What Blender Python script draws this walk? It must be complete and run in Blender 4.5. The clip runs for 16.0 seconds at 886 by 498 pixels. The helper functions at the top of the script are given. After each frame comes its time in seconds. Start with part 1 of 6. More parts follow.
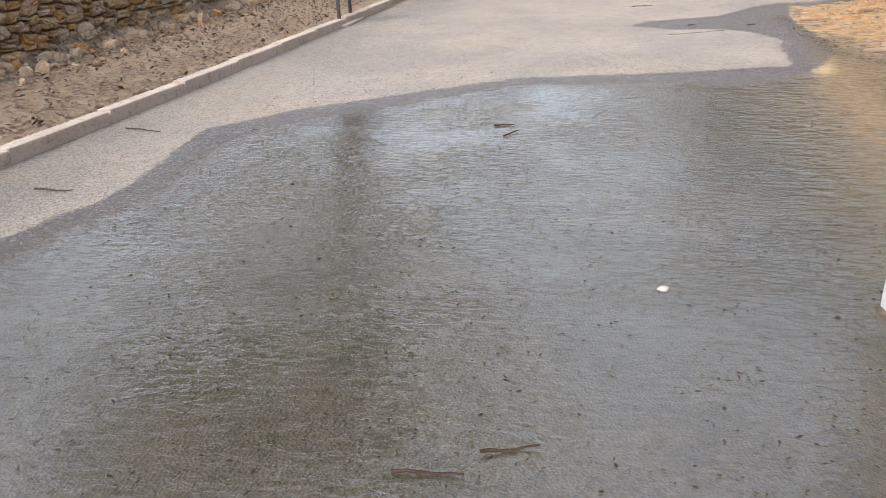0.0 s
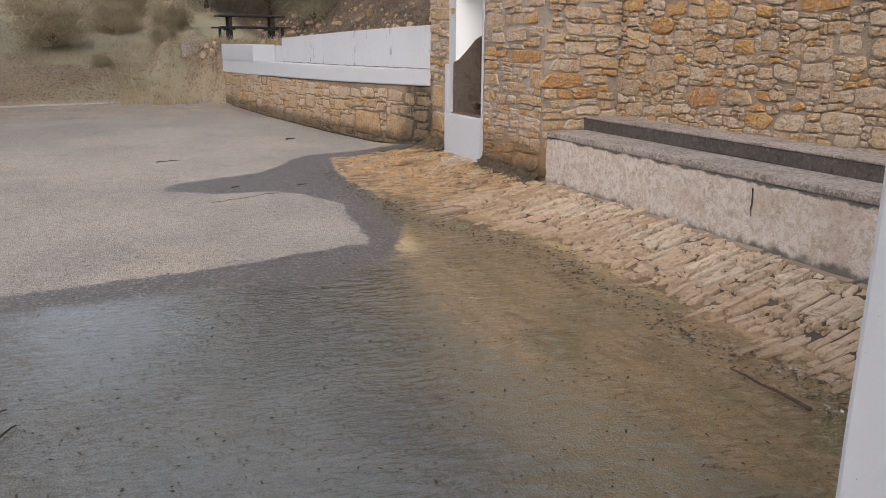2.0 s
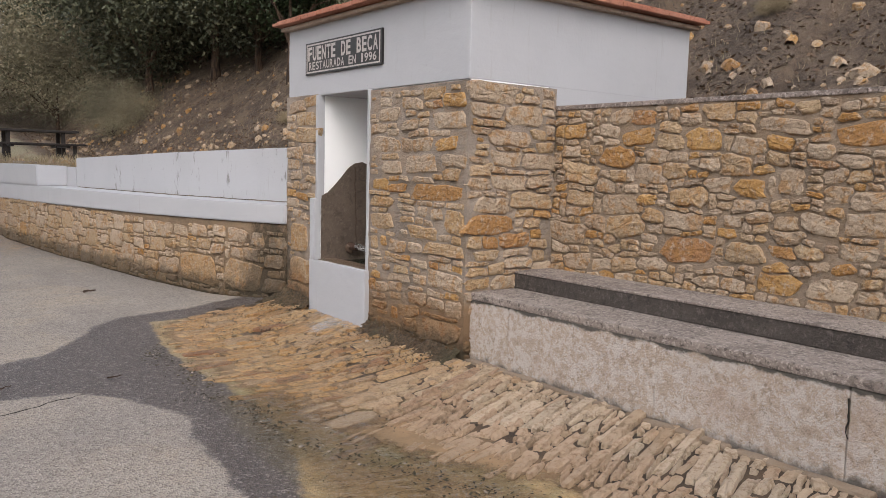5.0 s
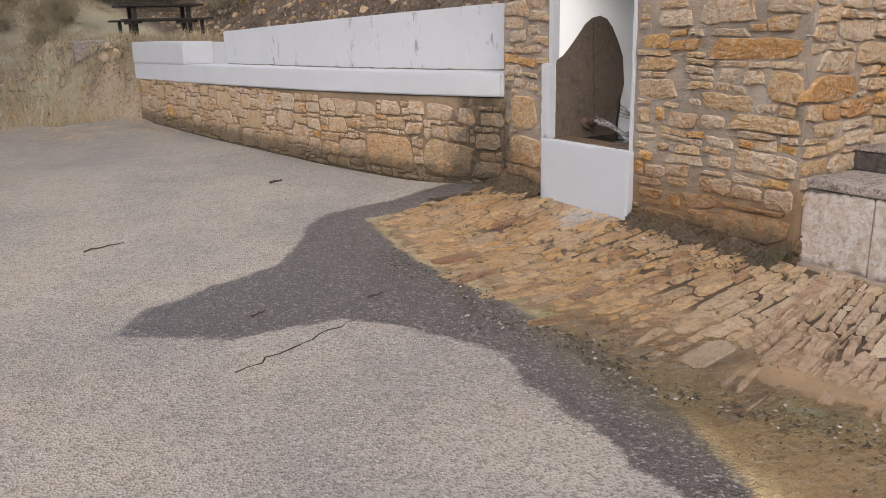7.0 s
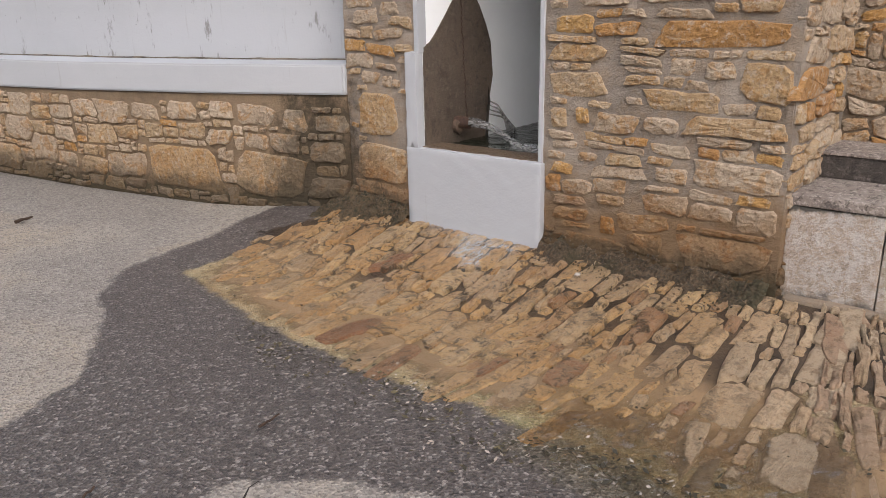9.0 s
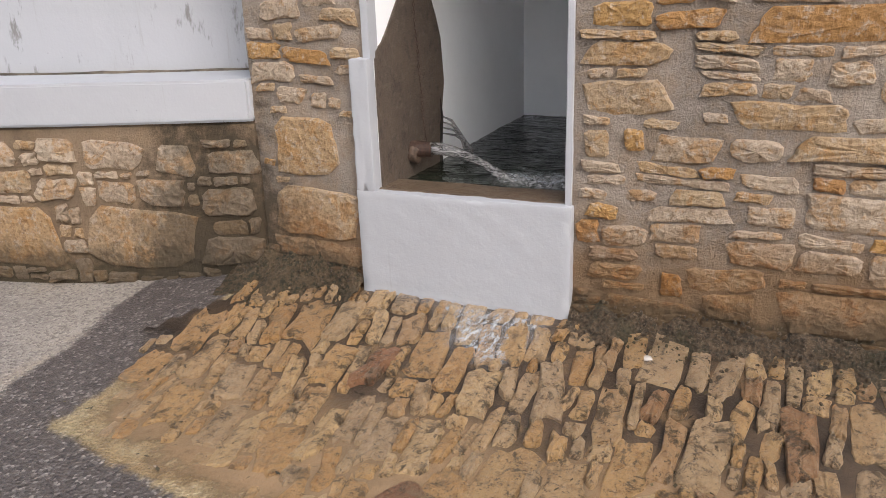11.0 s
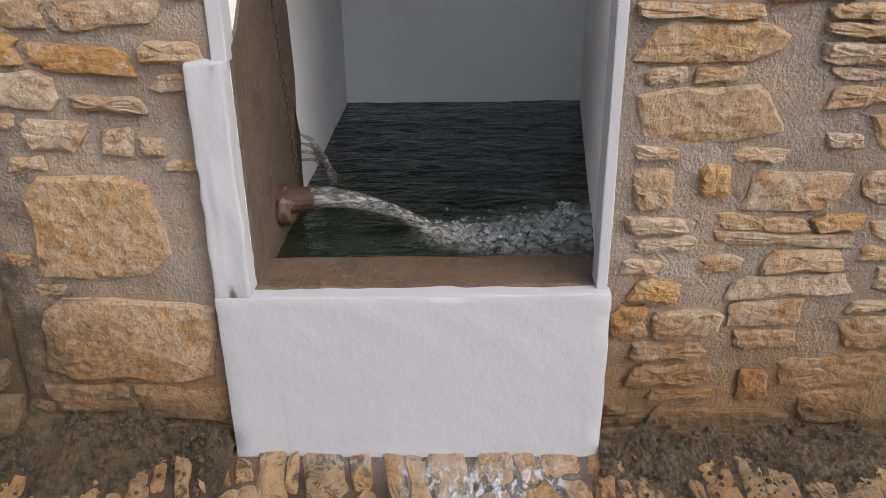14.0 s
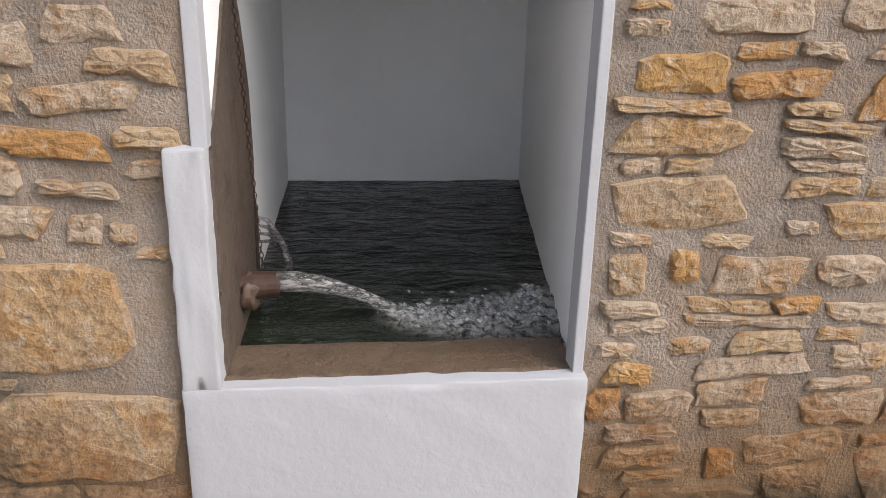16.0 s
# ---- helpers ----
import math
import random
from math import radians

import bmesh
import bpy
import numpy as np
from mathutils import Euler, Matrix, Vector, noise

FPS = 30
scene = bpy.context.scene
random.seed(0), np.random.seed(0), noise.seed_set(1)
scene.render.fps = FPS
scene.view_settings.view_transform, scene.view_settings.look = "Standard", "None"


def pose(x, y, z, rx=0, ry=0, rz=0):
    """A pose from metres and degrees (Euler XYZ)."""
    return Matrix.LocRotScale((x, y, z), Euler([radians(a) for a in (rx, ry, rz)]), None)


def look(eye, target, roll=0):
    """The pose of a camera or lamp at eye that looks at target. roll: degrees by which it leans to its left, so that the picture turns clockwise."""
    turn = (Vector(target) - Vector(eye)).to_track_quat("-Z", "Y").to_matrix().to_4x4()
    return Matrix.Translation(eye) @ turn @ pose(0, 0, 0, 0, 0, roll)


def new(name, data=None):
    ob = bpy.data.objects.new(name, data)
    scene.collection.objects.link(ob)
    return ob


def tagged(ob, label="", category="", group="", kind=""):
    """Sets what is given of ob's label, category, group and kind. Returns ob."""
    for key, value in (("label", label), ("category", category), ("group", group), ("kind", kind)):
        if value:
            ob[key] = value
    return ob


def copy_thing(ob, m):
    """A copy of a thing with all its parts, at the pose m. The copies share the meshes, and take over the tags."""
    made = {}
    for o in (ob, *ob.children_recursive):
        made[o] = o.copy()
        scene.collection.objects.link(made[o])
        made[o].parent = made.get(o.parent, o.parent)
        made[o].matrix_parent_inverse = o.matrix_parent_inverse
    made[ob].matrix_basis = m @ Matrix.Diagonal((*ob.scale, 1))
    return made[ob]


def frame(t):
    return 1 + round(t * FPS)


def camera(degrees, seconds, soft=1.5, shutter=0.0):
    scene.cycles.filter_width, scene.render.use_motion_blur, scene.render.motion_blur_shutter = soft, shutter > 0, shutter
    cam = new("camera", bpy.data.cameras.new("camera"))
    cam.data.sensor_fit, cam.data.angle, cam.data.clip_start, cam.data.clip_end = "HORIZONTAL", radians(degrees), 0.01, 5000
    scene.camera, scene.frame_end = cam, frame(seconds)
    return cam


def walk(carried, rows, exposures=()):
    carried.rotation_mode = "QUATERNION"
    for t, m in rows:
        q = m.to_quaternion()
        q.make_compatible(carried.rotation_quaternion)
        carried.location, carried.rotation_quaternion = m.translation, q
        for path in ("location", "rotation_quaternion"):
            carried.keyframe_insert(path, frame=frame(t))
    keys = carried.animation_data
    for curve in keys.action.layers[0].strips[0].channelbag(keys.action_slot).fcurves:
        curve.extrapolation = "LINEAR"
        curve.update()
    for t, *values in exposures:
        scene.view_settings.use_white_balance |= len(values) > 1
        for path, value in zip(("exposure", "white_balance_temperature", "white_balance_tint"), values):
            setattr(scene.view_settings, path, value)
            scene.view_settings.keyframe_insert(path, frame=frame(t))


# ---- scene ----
cam = camera(58.5, 16.0, 0.8)
METRES, EYE, TILT, LEAN, TURN = 11.5, 1.5, 0.0, 0.0, 11.0
ROWS = [
    (0.0, 0.0, 0.0, 0.0, -1.03, -22.85, 2.44),
    (0.5, 0.0079, 0.0417, 0.0026, -7.49, -20.93, 0.83),
    (1.0, 0.012, 0.0877, 0.0058, -16.99, -18.81, -0.57),
    (1.5, 0.0222, 0.1309, 0.0074, -26.31, -17.77, -0.14),
    (2.0, 0.027, 0.1693, 0.0094, -34.62, -14.69, -0.36),
    (2.5, 0.0371, 0.2043, 0.01, -49.79, -14.24, -0.34),
    (3.0, 0.0608, 0.2331, 0.01, -62.19, -13.61, 0.29),
    (3.5, 0.0743, 0.2605, 0.0111, -67.6, -9.84, -0.61),
    (4.0, 0.0848, 0.2954, 0.0132, -65.42, -9.07, -0.5),
    (4.5, 0.0983, 0.3302, 0.0152, -56.8, -6.62, 0.21),
    (5.0, 0.101, 0.3642, 0.0148, -48.67, -5.98, -1.4),
    (7.5, 0.1007, 0.5489, 0.012, -42.48, -17.17, 1.48),
    (8.0, 0.1116, 0.5837, 0.0116, -49.15, -17.37, 1.1),
    (8.5, 0.1253, 0.6201, 0.0138, -58.28, -17.67, 0.82),
    (9.0, 0.1481, 0.652, 0.0141, -61.95, -17.74, 1.15),
    (9.5, 0.1661, 0.6841, 0.0133, -64.7, -17.88, 1.03),
    (10.0, 0.1855, 0.7163, 0.0151, -69.38, -18.27, 1.59),
    (12.5, 0.3034, 0.8262, 0.0156, -93.36, -22.82, 1.42),
    (13.0, 0.3242, 0.8397, 0.0161, -100.12, -24.66, 1.02),
    (13.5, 0.3416, 0.8462, 0.0137, -100.79, -25.06, 0.85),
    (14.0, 0.3563, 0.85, 0.0146, -100.83, -23.94, 0.73),
    (14.5, 0.3618, 0.8556, 0.016, -102.66, -21.93, -0.32),
    (15.0, 0.364, 0.8604, 0.0165, -104.9, -20.48, -1.06),
    (15.5, 0.3634, 0.862, 0.0168, -106.36, -19.91, -1.28),
    (16.0, 0.3616, 0.864, 0.0175, -107.19, -18.86, -1.28),
]
walk(cam, [(t, pose(0, 0, EYE, TILT, LEAN, TURN) @ pose(METRES * x, METRES * y, METRES * z, 90 + pitch, roll, yaw)) for t, x, y, z, yaw, pitch, roll in ROWS],
     exposures=((0.0, 0.82), (0.7, 0.60), (1.5, 0.30), (2.0, 0.08), (2.7, 0.16), (3.5, 0.45), (4.2, 0.47), (5.0, 0.02), (7.5, 0.20), (9.0, 0.12), (10.0, 0.22), (12.5, 0.29), (14.0, 0.26), (15.5, 0.46), (16.0, 0.46)))

# ---- light ----
world = bpy.data.worlds.new("overcast_sky")
scene.world = world
world.use_nodes = True
wn, wl = world.node_tree.nodes, world.node_tree.links
sky = wn.new("ShaderNodeTexSky")
sky.sky_type = "NISHITA"
sky.sun_disc = False
SUN_ELEVATION, SUN_TURN = 42.0, 220.0
sky.sun_elevation, sky.sun_rotation = radians(SUN_ELEVATION), radians(SUN_TURN)
sky.dust_density, sky.air_density = 3.0, 1.0
soften = wn.new("ShaderNodeHueSaturation")
soften.inputs["Saturation"].default_value = 0.6
soften.inputs["Value"].default_value = 3.4
wl.new(sky.outputs[0], soften.inputs["Color"])
veil = wn.new("ShaderNodeMix")
veil.data_type = "RGBA"
veil.inputs[0].default_value = 0.5
veil.inputs[7].default_value = (4.5, 4.55, 4.8, 1)
wl.new(soften.outputs[0], veil.inputs[6])
wl.new(veil.outputs[2], wn["Background"].inputs["Color"])
wn["Background"].inputs["Strength"].default_value = 0.15

sun = new("sun", bpy.data.lights.new("sun", "SUN"))
sun.data.energy, sun.data.angle, sun.data.color = 0.65, radians(50), (1.0, 0.96, 0.9)
_e, _a = radians(SUN_ELEVATION), radians(SUN_TURN)
sun.matrix_world = look((0, 0, 30), (-20 * math.sin(_a) * math.cos(_e), -20 * math.cos(_a) * math.cos(_e), 30 - 20 * math.sin(_e)))


# ---- materials ----
class Nodes:
    """Small shorthand for building a node material."""

    def __init__(self, name):
        self.m = bpy.data.materials.new(name)
        self.m.use_nodes = True
        self.t = self.m.node_tree
        self.b = self.t.nodes["Principled BSDF"]
        self.out = self.t.nodes["Material Output"]
        geo = self.t.nodes.new("ShaderNodeNewGeometry")
        self.pos, self.island = geo.outputs["Position"], geo.outputs["Random Per Island"]
        self.normal = geo.outputs["Normal"]

    def put(self, socket, value):
        if hasattr(value, "is_output"):
            self.t.links.new(value, socket)
        elif isinstance(value, (tuple, list)) and len(value) == 3 and socket.type == "RGBA":
            socket.default_value = (*value, 1)
        else:
            socket.default_value = value

    def noise(self, scale, detail=4.0, rough=0.6, coords=None, out="Fac", stretch=None, distort=0.0):
        n = self.t.nodes.new("ShaderNodeTexNoise")
        v = coords if coords is not None else self.pos
        if stretch:
            mp = self.t.nodes.new("ShaderNodeMapping")
            mp.inputs["Scale"].default_value = stretch
            self.put(mp.inputs["Vector"], v)
            v = mp.outputs[0]
        self.put(n.inputs["Vector"], v)
        n.inputs["Scale"].default_value, n.inputs["Detail"].default_value = scale, detail
        n.inputs["Roughness"].default_value, n.inputs["Distortion"].default_value = rough, distort
        return n.outputs[out]

    def cells(self, scale, out="Distance", feature="F1", coords=None):
        n = self.t.nodes.new("ShaderNodeTexVoronoi")
        n.feature = feature
        self.put(n.inputs["Vector"], coords if coords is not None else self.pos)
        n.inputs["Scale"].default_value = scale
        return n.outputs[out]

    def ramp(self, fac, *stops):
        n = self.t.nodes.new("ShaderNodeValToRGB")
        while len(n.color_ramp.elements) < len(stops):
            n.color_ramp.elements.new(0.5)
        for e, (p, c) in zip(n.color_ramp.elements, stops):
            e.position, e.color = p, (*c, 1) if isinstance(c, (tuple, list)) else (c, c, c, 1)
        self.put(n.inputs[0], fac)
        return n.outputs[0]

    def mix(self, fac, a, b, how="MIX"):
        n = self.t.nodes.new("ShaderNodeMix")
        n.data_type, n.blend_type = "RGBA", how
        self.put(n.inputs[0], fac), self.put(n.inputs[6], a), self.put(n.inputs[7], b)
        return n.outputs[2]

    def math(self, op, a, b=0.0, c=0.0, clamp=False):
        n = self.t.nodes.new("ShaderNodeMath")
        n.operation, n.use_clamp = op, clamp
        self.put(n.inputs[0], a), self.put(n.inputs[1], b), self.put(n.inputs[2], c)
        return n.outputs[0]

    def span(self, v, a, b, c=0.0, d=1.0):
        n = self.t.nodes.new("ShaderNodeMapRange")
        n.interpolation_type = "SMOOTHSTEP"
        for i, x in enumerate((v, a, b, c, d)):
            self.put(n.inputs[i], x)
        return n.outputs[0]

    def attr(self, name):
        n = self.t.nodes.new("ShaderNodeAttribute")
        n.attribute_name = name
        return n.outputs["Fac"]

    def each(self):
        return self.t.nodes.new("ShaderNodeObjectInfo").outputs["Random"]

    def axis(self, i):
        n = self.t.nodes.new("ShaderNodeSeparateXYZ")
        self.put(n.inputs[0], self.pos)
        return n.outputs[i]

    def bump(self, height, strength=0.5, distance=0.01, before=None):
        n = self.t.nodes.new("ShaderNodeBump")
        n.inputs["Strength"].default_value, n.inputs["Distance"].default_value = strength, distance
        self.put(n.inputs["Height"], height)
        if before is not None:
            self.put(n.inputs["Normal"], before)
        self.put(self.b.inputs["Normal"], n.outputs[0])
        return n.outputs[0]

    def done(self, colour, rough=0.85, tone=0.58, warm=1.0, **more):
        if tone != 1.0:
            colour = self.mix(1.0, colour, (tone * (1 + 0.055 * warm), tone * (1 - 0.038 * warm), tone * (1 - 0.07 * warm)), "MULTIPLY")
        self.put(self.b.inputs["Base Color"], colour)
        self.put(self.b.inputs["Roughness"], rough)
        for k, v in more.items():
            self.put(self.b.inputs[k.replace("_", " ")], v)
        return self.m


def seep(n):
    """A dark seeping patch in the corner between the low wall and the fountain house."""
    along = n.math("ABSOLUTE", n.math("SUBTRACT", n.axis(1), 11.72))
    reach = n.math("ADD", n.math("MULTIPLY", along, 1.5), n.math("MULTIPLY", n.axis(2), 0.55))
    return n.span(n.math("ADD", reach, n.math("MULTIPLY", n.math("SUBTRACT", n.noise(9, 7, 0.75), 0.5), 1.9)), 0.55, 1.15, 0.85, 0.0)


def stone_material(name, tones, random_of="object", damp=False):
    n = Nodes(name)
    r = n.each() if random_of == "object" else n.island
    base = n.ramp(r, *tones)
    big, mid, fine = n.noise(9, 6, 0.7, distort=0.4), n.noise(26, 6, 0.75), n.noise(85, 4, 0.75)
    c = n.mix(n.span(big, 0.52, 0.58, 0, 0.8), base, n.mix(0.7, base, (0.7, 0.39, 0.12)))
    c = n.mix(n.span(n.noise(13, 7, 0.75, distort=0.8), 0.53, 0.64, 0, 0.6), c, (0.66, 0.56, 0.43))
    c = n.mix(n.span(mid, 0.52, 0.66, 0.0, 0.7), c, n.mix(1.0, c, (0.46, 0.37, 0.28), "MULTIPLY"))
    c = n.mix(n.span(n.noise(22, 7, 0.75), 0.53, 0.61, 0, 0.65), c, (0.88, 0.79, 0.65))
    c = n.mix(n.span(fine, 0.5, 0.64, 0.0, 0.45), c, n.mix(1.0, c, (0.4, 0.35, 0.3), "MULTIPLY"))
    c = n.mix(n.span(n.noise(3.3, 4, 0.7), 0.6, 0.75, 0.0, 0.4), c, (0.24, 0.19, 0.14))
    if damp:
        d = n.span(n.math("ADD", n.axis(2), n.math("MULTIPLY", n.noise(6, 5), 0.5)), 0.74, 1.04, 1.0, 0.0)
        d = n.math("MULTIPLY", d, n.span(n.axis(1), 11.3, 11.7, 1.0, 0.2))
        c = n.mix(d, c, n.mix(1.0, c, (0.64, 0.5, 0.36), "MULTIPLY"))
        foot = n.span(n.math("ADD", n.axis(2), n.math("MULTIPLY", n.noise(9, 6, 0.7), 0.3)), 0.5, 0.64, 0.95, 0.0)
        c = n.mix(n.math("MULTIPLY", foot, 0.8), c, n.mix(n.noise(14), (0.075, 0.06, 0.03), (0.16, 0.115, 0.06)))
    if damp:
        c = n.mix(n.math("MULTIPLY", seep(n), 0.85), c, n.mix(n.noise(20, 5), (0.05, 0.042, 0.022), (0.16, 0.12, 0.07)))
    n.bump(n.math("ADD", n.math("ADD", n.math("MULTIPLY", big, 1.2), n.math("MULTIPLY", mid, 0.7)), n.math("ADD", n.math("MULTIPLY", fine, 0.35), n.math("MULTIPLY", n.cells(34), 0.5))), 1.0, 0.017)
    return n.done(c, 0.9, 0.46)


OCHRE_TONES = ((0.0, (0.80, 0.48, 0.16)), (0.35, (0.86, 0.56, 0.22)), (0.7, (0.74, 0.43, 0.15)), (1.0, (0.66, 0.37, 0.17)))
TAN_TONES = ((0.0, (0.76, 0.60, 0.38)), (0.4, (0.84, 0.66, 0.42)), (0.75, (0.70, 0.54, 0.34)), (1.0, (0.80, 0.58, 0.32)))
PALE_TONES = ((0.0, (0.68, 0.55, 0.39)), (0.3, (0.86, 0.73, 0.55)), (0.6, (0.74, 0.61, 0.45)), (0.8, (0.9, 0.78, 0.6)), (1.0, (0.62, 0.47, 0.32)))
TONES = ((0.0, (0.62, 0.50, 0.35)), (0.15, (0.74, 0.63, 0.48)), (0.3, (0.58, 0.48, 0.36)), (0.45, (0.80, 0.64, 0.43)), (0.6, (0.72, 0.61, 0.47)), (0.74, (0.82, 0.66, 0.44)), (0.84, (0.78, 0.52, 0.22)), (0.93, (0.74, 0.42, 0.13)), (1.0, (0.58, 0.37, 0.21)))
STONE = [stone_material(k + "_rubble_stone", v) for k, v in (("ochre", OCHRE_TONES), ("tan", TAN_TONES), ("pale", PALE_TONES))]
STONE_DAMP = [stone_material(k + "_rubble_stone_damp_foot", v, damp=True) for k, v in (("ochre", OCHRE_TONES), ("tan", TAN_TONES), ("pale", PALE_TONES))]
STONE_LOOSE = stone_material("loose_stone", TONES, random_of="island")


def mortar_material(name, colour, damp=False):
    n = Nodes(name)
    big, fine = n.noise(2.5, 5, 0.6), n.noise(120, 3, 0.7)
    c = n.mix(n.span(big, 0.35, 0.65), colour, tuple(0.68 * v for v in colour))
    c = n.mix(n.span(n.noise(7, 7, 0.75), 0.44, 0.62, 0, 0.45), c, (0.5, 0.37, 0.23))
    c = n.mix(n.span(fine, 0.45, 0.7, 0.0, 0.35), c, n.mix(1.0, c, (0.5, 0.46, 0.42), "MULTIPLY"))
    if damp:
        d = n.span(n.math("ADD", n.axis(2), n.math("MULTIPLY", n.noise(5, 5), 0.5)), 0.74, 1.06, 0.85, 0.0)
        d = n.math("MULTIPLY", d, n.span(n.axis(1), 11.3, 11.7, 1.0, 0.3))
        c = n.mix(d, c, n.mix(n.noise(4), (0.27, 0.155, 0.065), (0.36, 0.24, 0.12)))
        foot = n.span(n.math("ADD", n.axis(2), n.math("MULTIPLY", n.noise(7, 6, 0.7), 0.35)), 0.46, 0.62, 0.9, 0.0)
        c = n.mix(foot, c, n.mix(n.noise(11), (0.1, 0.075, 0.035), (0.045, 0.042, 0.018)))
        c = n.mix(seep(n), c, n.mix(n.noise(11), (0.03, 0.027, 0.014), (0.1, 0.075, 0.04)))
    n.bump(n.math("ADD", fine, n.math("MULTIPLY", n.noise(14, 5, 0.65), 2.4)), 0.8, 0.013)
    return n.done(c, 0.92, 0.52)


MORTAR = mortar_material("tan_mortar", (0.54, 0.455, 0.35))
MORTAR_DAMP = mortar_material("tan_mortar_damp_foot", (0.58, 0.525, 0.45), True)
MORTAR_BROWN = mortar_material("brown_mortar_damp_foot", (0.44, 0.34, 0.23), True)
EARTH_JOINT = mortar_material("dry_joint_earth", (0.34, 0.24, 0.15))


def plaster_material(name, colour, dirt=0.35, runs=0.0, tone=0.72):
    n = Nodes(name)
    c = n.mix(n.span(n.noise(1.6, 5), 0.4, 0.75, 0, 0.5), colour, tuple(v * 0.88 for v in colour))
    streak = n.noise(5, 5, 0.7, stretch=(3, 3, 0.25))
    c = n.mix(n.span(streak, 0.6, 0.74, 0, dirt), c, (0.36, 0.34, 0.3))
    drip = n.math("MULTIPLY", n.noise(2.6, 4, 0.6, stretch=(1, 1, 0.12)), n.noise(14, 5, 0.7, stretch=(1, 1, 0.35)))
    c = n.mix(n.span(drip, 0.32, 0.39, 0, runs), c, (0.2, 0.19, 0.165))
    c = n.mix(n.span(n.noise(62, 2), 0.74, 0.77, 0, dirt * 1.4), c, (0.1, 0.09, 0.08))
    n.bump(n.math("ADD", n.noise(9, 5), n.math("MULTIPLY", n.noise(60, 3), 0.25)), 0.5, 0.008)
    return n.done(c, 0.8, tone, 0.0)


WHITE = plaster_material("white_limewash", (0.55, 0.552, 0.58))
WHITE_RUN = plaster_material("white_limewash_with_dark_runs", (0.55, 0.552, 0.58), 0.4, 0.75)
# limewash white raised to brighten the interior; the extra light is in the colour
WHITE_BRIGHTENED = plaster_material("white_plaster_inside_brightened", (0.9, 0.905, 0.915), 0.05, tone=1.0)


def bench_material():
    n = Nodes("whitewashed_bench_stone")
    worn = n.span(n.noise(15, 9, 0.85, distort=0.4), 0.46, 0.54)
    c = n.mix(worn, (0.95, 0.88, 0.82), (0.76, 0.62, 0.5))
    c = n.mix(n.span(n.noise(1.8, 4), 0.48, 0.66, 0, 0.65), c, (0.7, 0.54, 0.43))
    c = n.mix(n.span(n.noise(30, 7, 0.8), 0.55, 0.62, 0, 0.6), c, (0.36, 0.28, 0.2))
    c = n.mix(n.span(n.noise(4, 5), 0.62, 0.7, 0, 0.5), c, (0.5, 0.34, 0.2))
    low = n.span(n.math("ADD", n.axis(2), n.math("MULTIPLY", n.noise(9, 6), 0.2)), 0.36, 0.42, 1.0, 0.0)
    c = n.mix(n.math("MULTIPLY", low, n.span(n.noise(2.1), 0.34, 0.5, 0.25, 0.95)), c, (0.2, 0.18, 0.16))
    high = n.span(n.math("ADD", n.axis(2), n.math("MULTIPLY", n.noise(6, 6, 0.7), 0.12)), 0.745, 0.765)
    c = n.mix(high, c, (0.16, 0.145, 0.125))
    n.bump(n.math("ADD", n.noise(18, 7, 0.75), n.math("MULTIPLY", n.noise(90, 3), 0.4)), 1.0, 0.03)
    return n.done(c, 0.86, warm=0.3)


BENCH = bench_material()


def concrete_material(name, a, b, spot, rough=0.85):
    n = Nodes(name)
    c = n.mix(n.span(n.noise(2.2, 6, 0.7), 0.35, 0.7), a, b)
    c = n.mix(n.span(n.noise(34, 7, 0.8, distort=0.4), 0.5, 0.64, 0, 0.7), c, spot)
    c = n.mix(n.span(n.noise(13, 6, 0.75), 0.52, 0.66, 0, 0.6), c, tuple(v * 0.35 for v in a))
    n.bump(n.math("ADD", n.noise(60, 4, 0.7), n.noise(14, 4)), 1.0, 0.014)
    return n.done(c, rough)


def lichen_material():
    n = Nodes("grey_lichened_concrete")
    c = n.mix(n.span(n.noise(1.6, 6, 0.7), 0.38, 0.62), (0.3, 0.265, 0.24), (0.46, 0.415, 0.375))
    c = n.mix(n.span(n.noise(46, 6, 0.8, distort=0.4), 0.5, 0.6, 0, 0.85), c, (0.74, 0.69, 0.64))
    c = n.mix(n.span(n.noise(29, 7, 0.8, distort=0.6), 0.52, 0.6, 0, 0.85), c, (0.12, 0.105, 0.095))
    c = n.mix(n.span(n.noise(5, 7, 0.75), 0.54, 0.66, 0, 0.7), c, (0.16, 0.14, 0.125))
    n.bump(n.math("ADD", n.noise(60, 4, 0.7), n.noise(14, 4)), 1.0, 0.014)
    return n.done(c, 0.88)


DARK_TOP = concrete_material("dark_weathered_concrete", (0.085, 0.075, 0.068), (0.125, 0.112, 0.1), (0.26, 0.24, 0.22))
GREY_TOP = lichen_material()
KERB = concrete_material("pale_kerb_concrete", (0.78, 0.71, 0.62), (0.68, 0.6, 0.5), (0.5, 0.42, 0.34))
BROWN = concrete_material("brown_stained_render", (0.145, 0.115, 0.09), (0.21, 0.165, 0.125), (0.27, 0.23, 0.19), 0.6)
SILL = concrete_material("brown_sill_concrete", (0.2, 0.14, 0.085), (0.26, 0.2, 0.14), (0.12, 0.08, 0.05), 0.4)
CLAY = concrete_material("red_clay_tile", (0.6, 0.24, 0.15), (0.66, 0.34, 0.24), (0.45, 0.22, 0.16))
CORNICE = concrete_material("cream_cornice_render", (0.6, 0.5, 0.4), (0.66, 0.58, 0.48), (0.45, 0.36, 0.28))


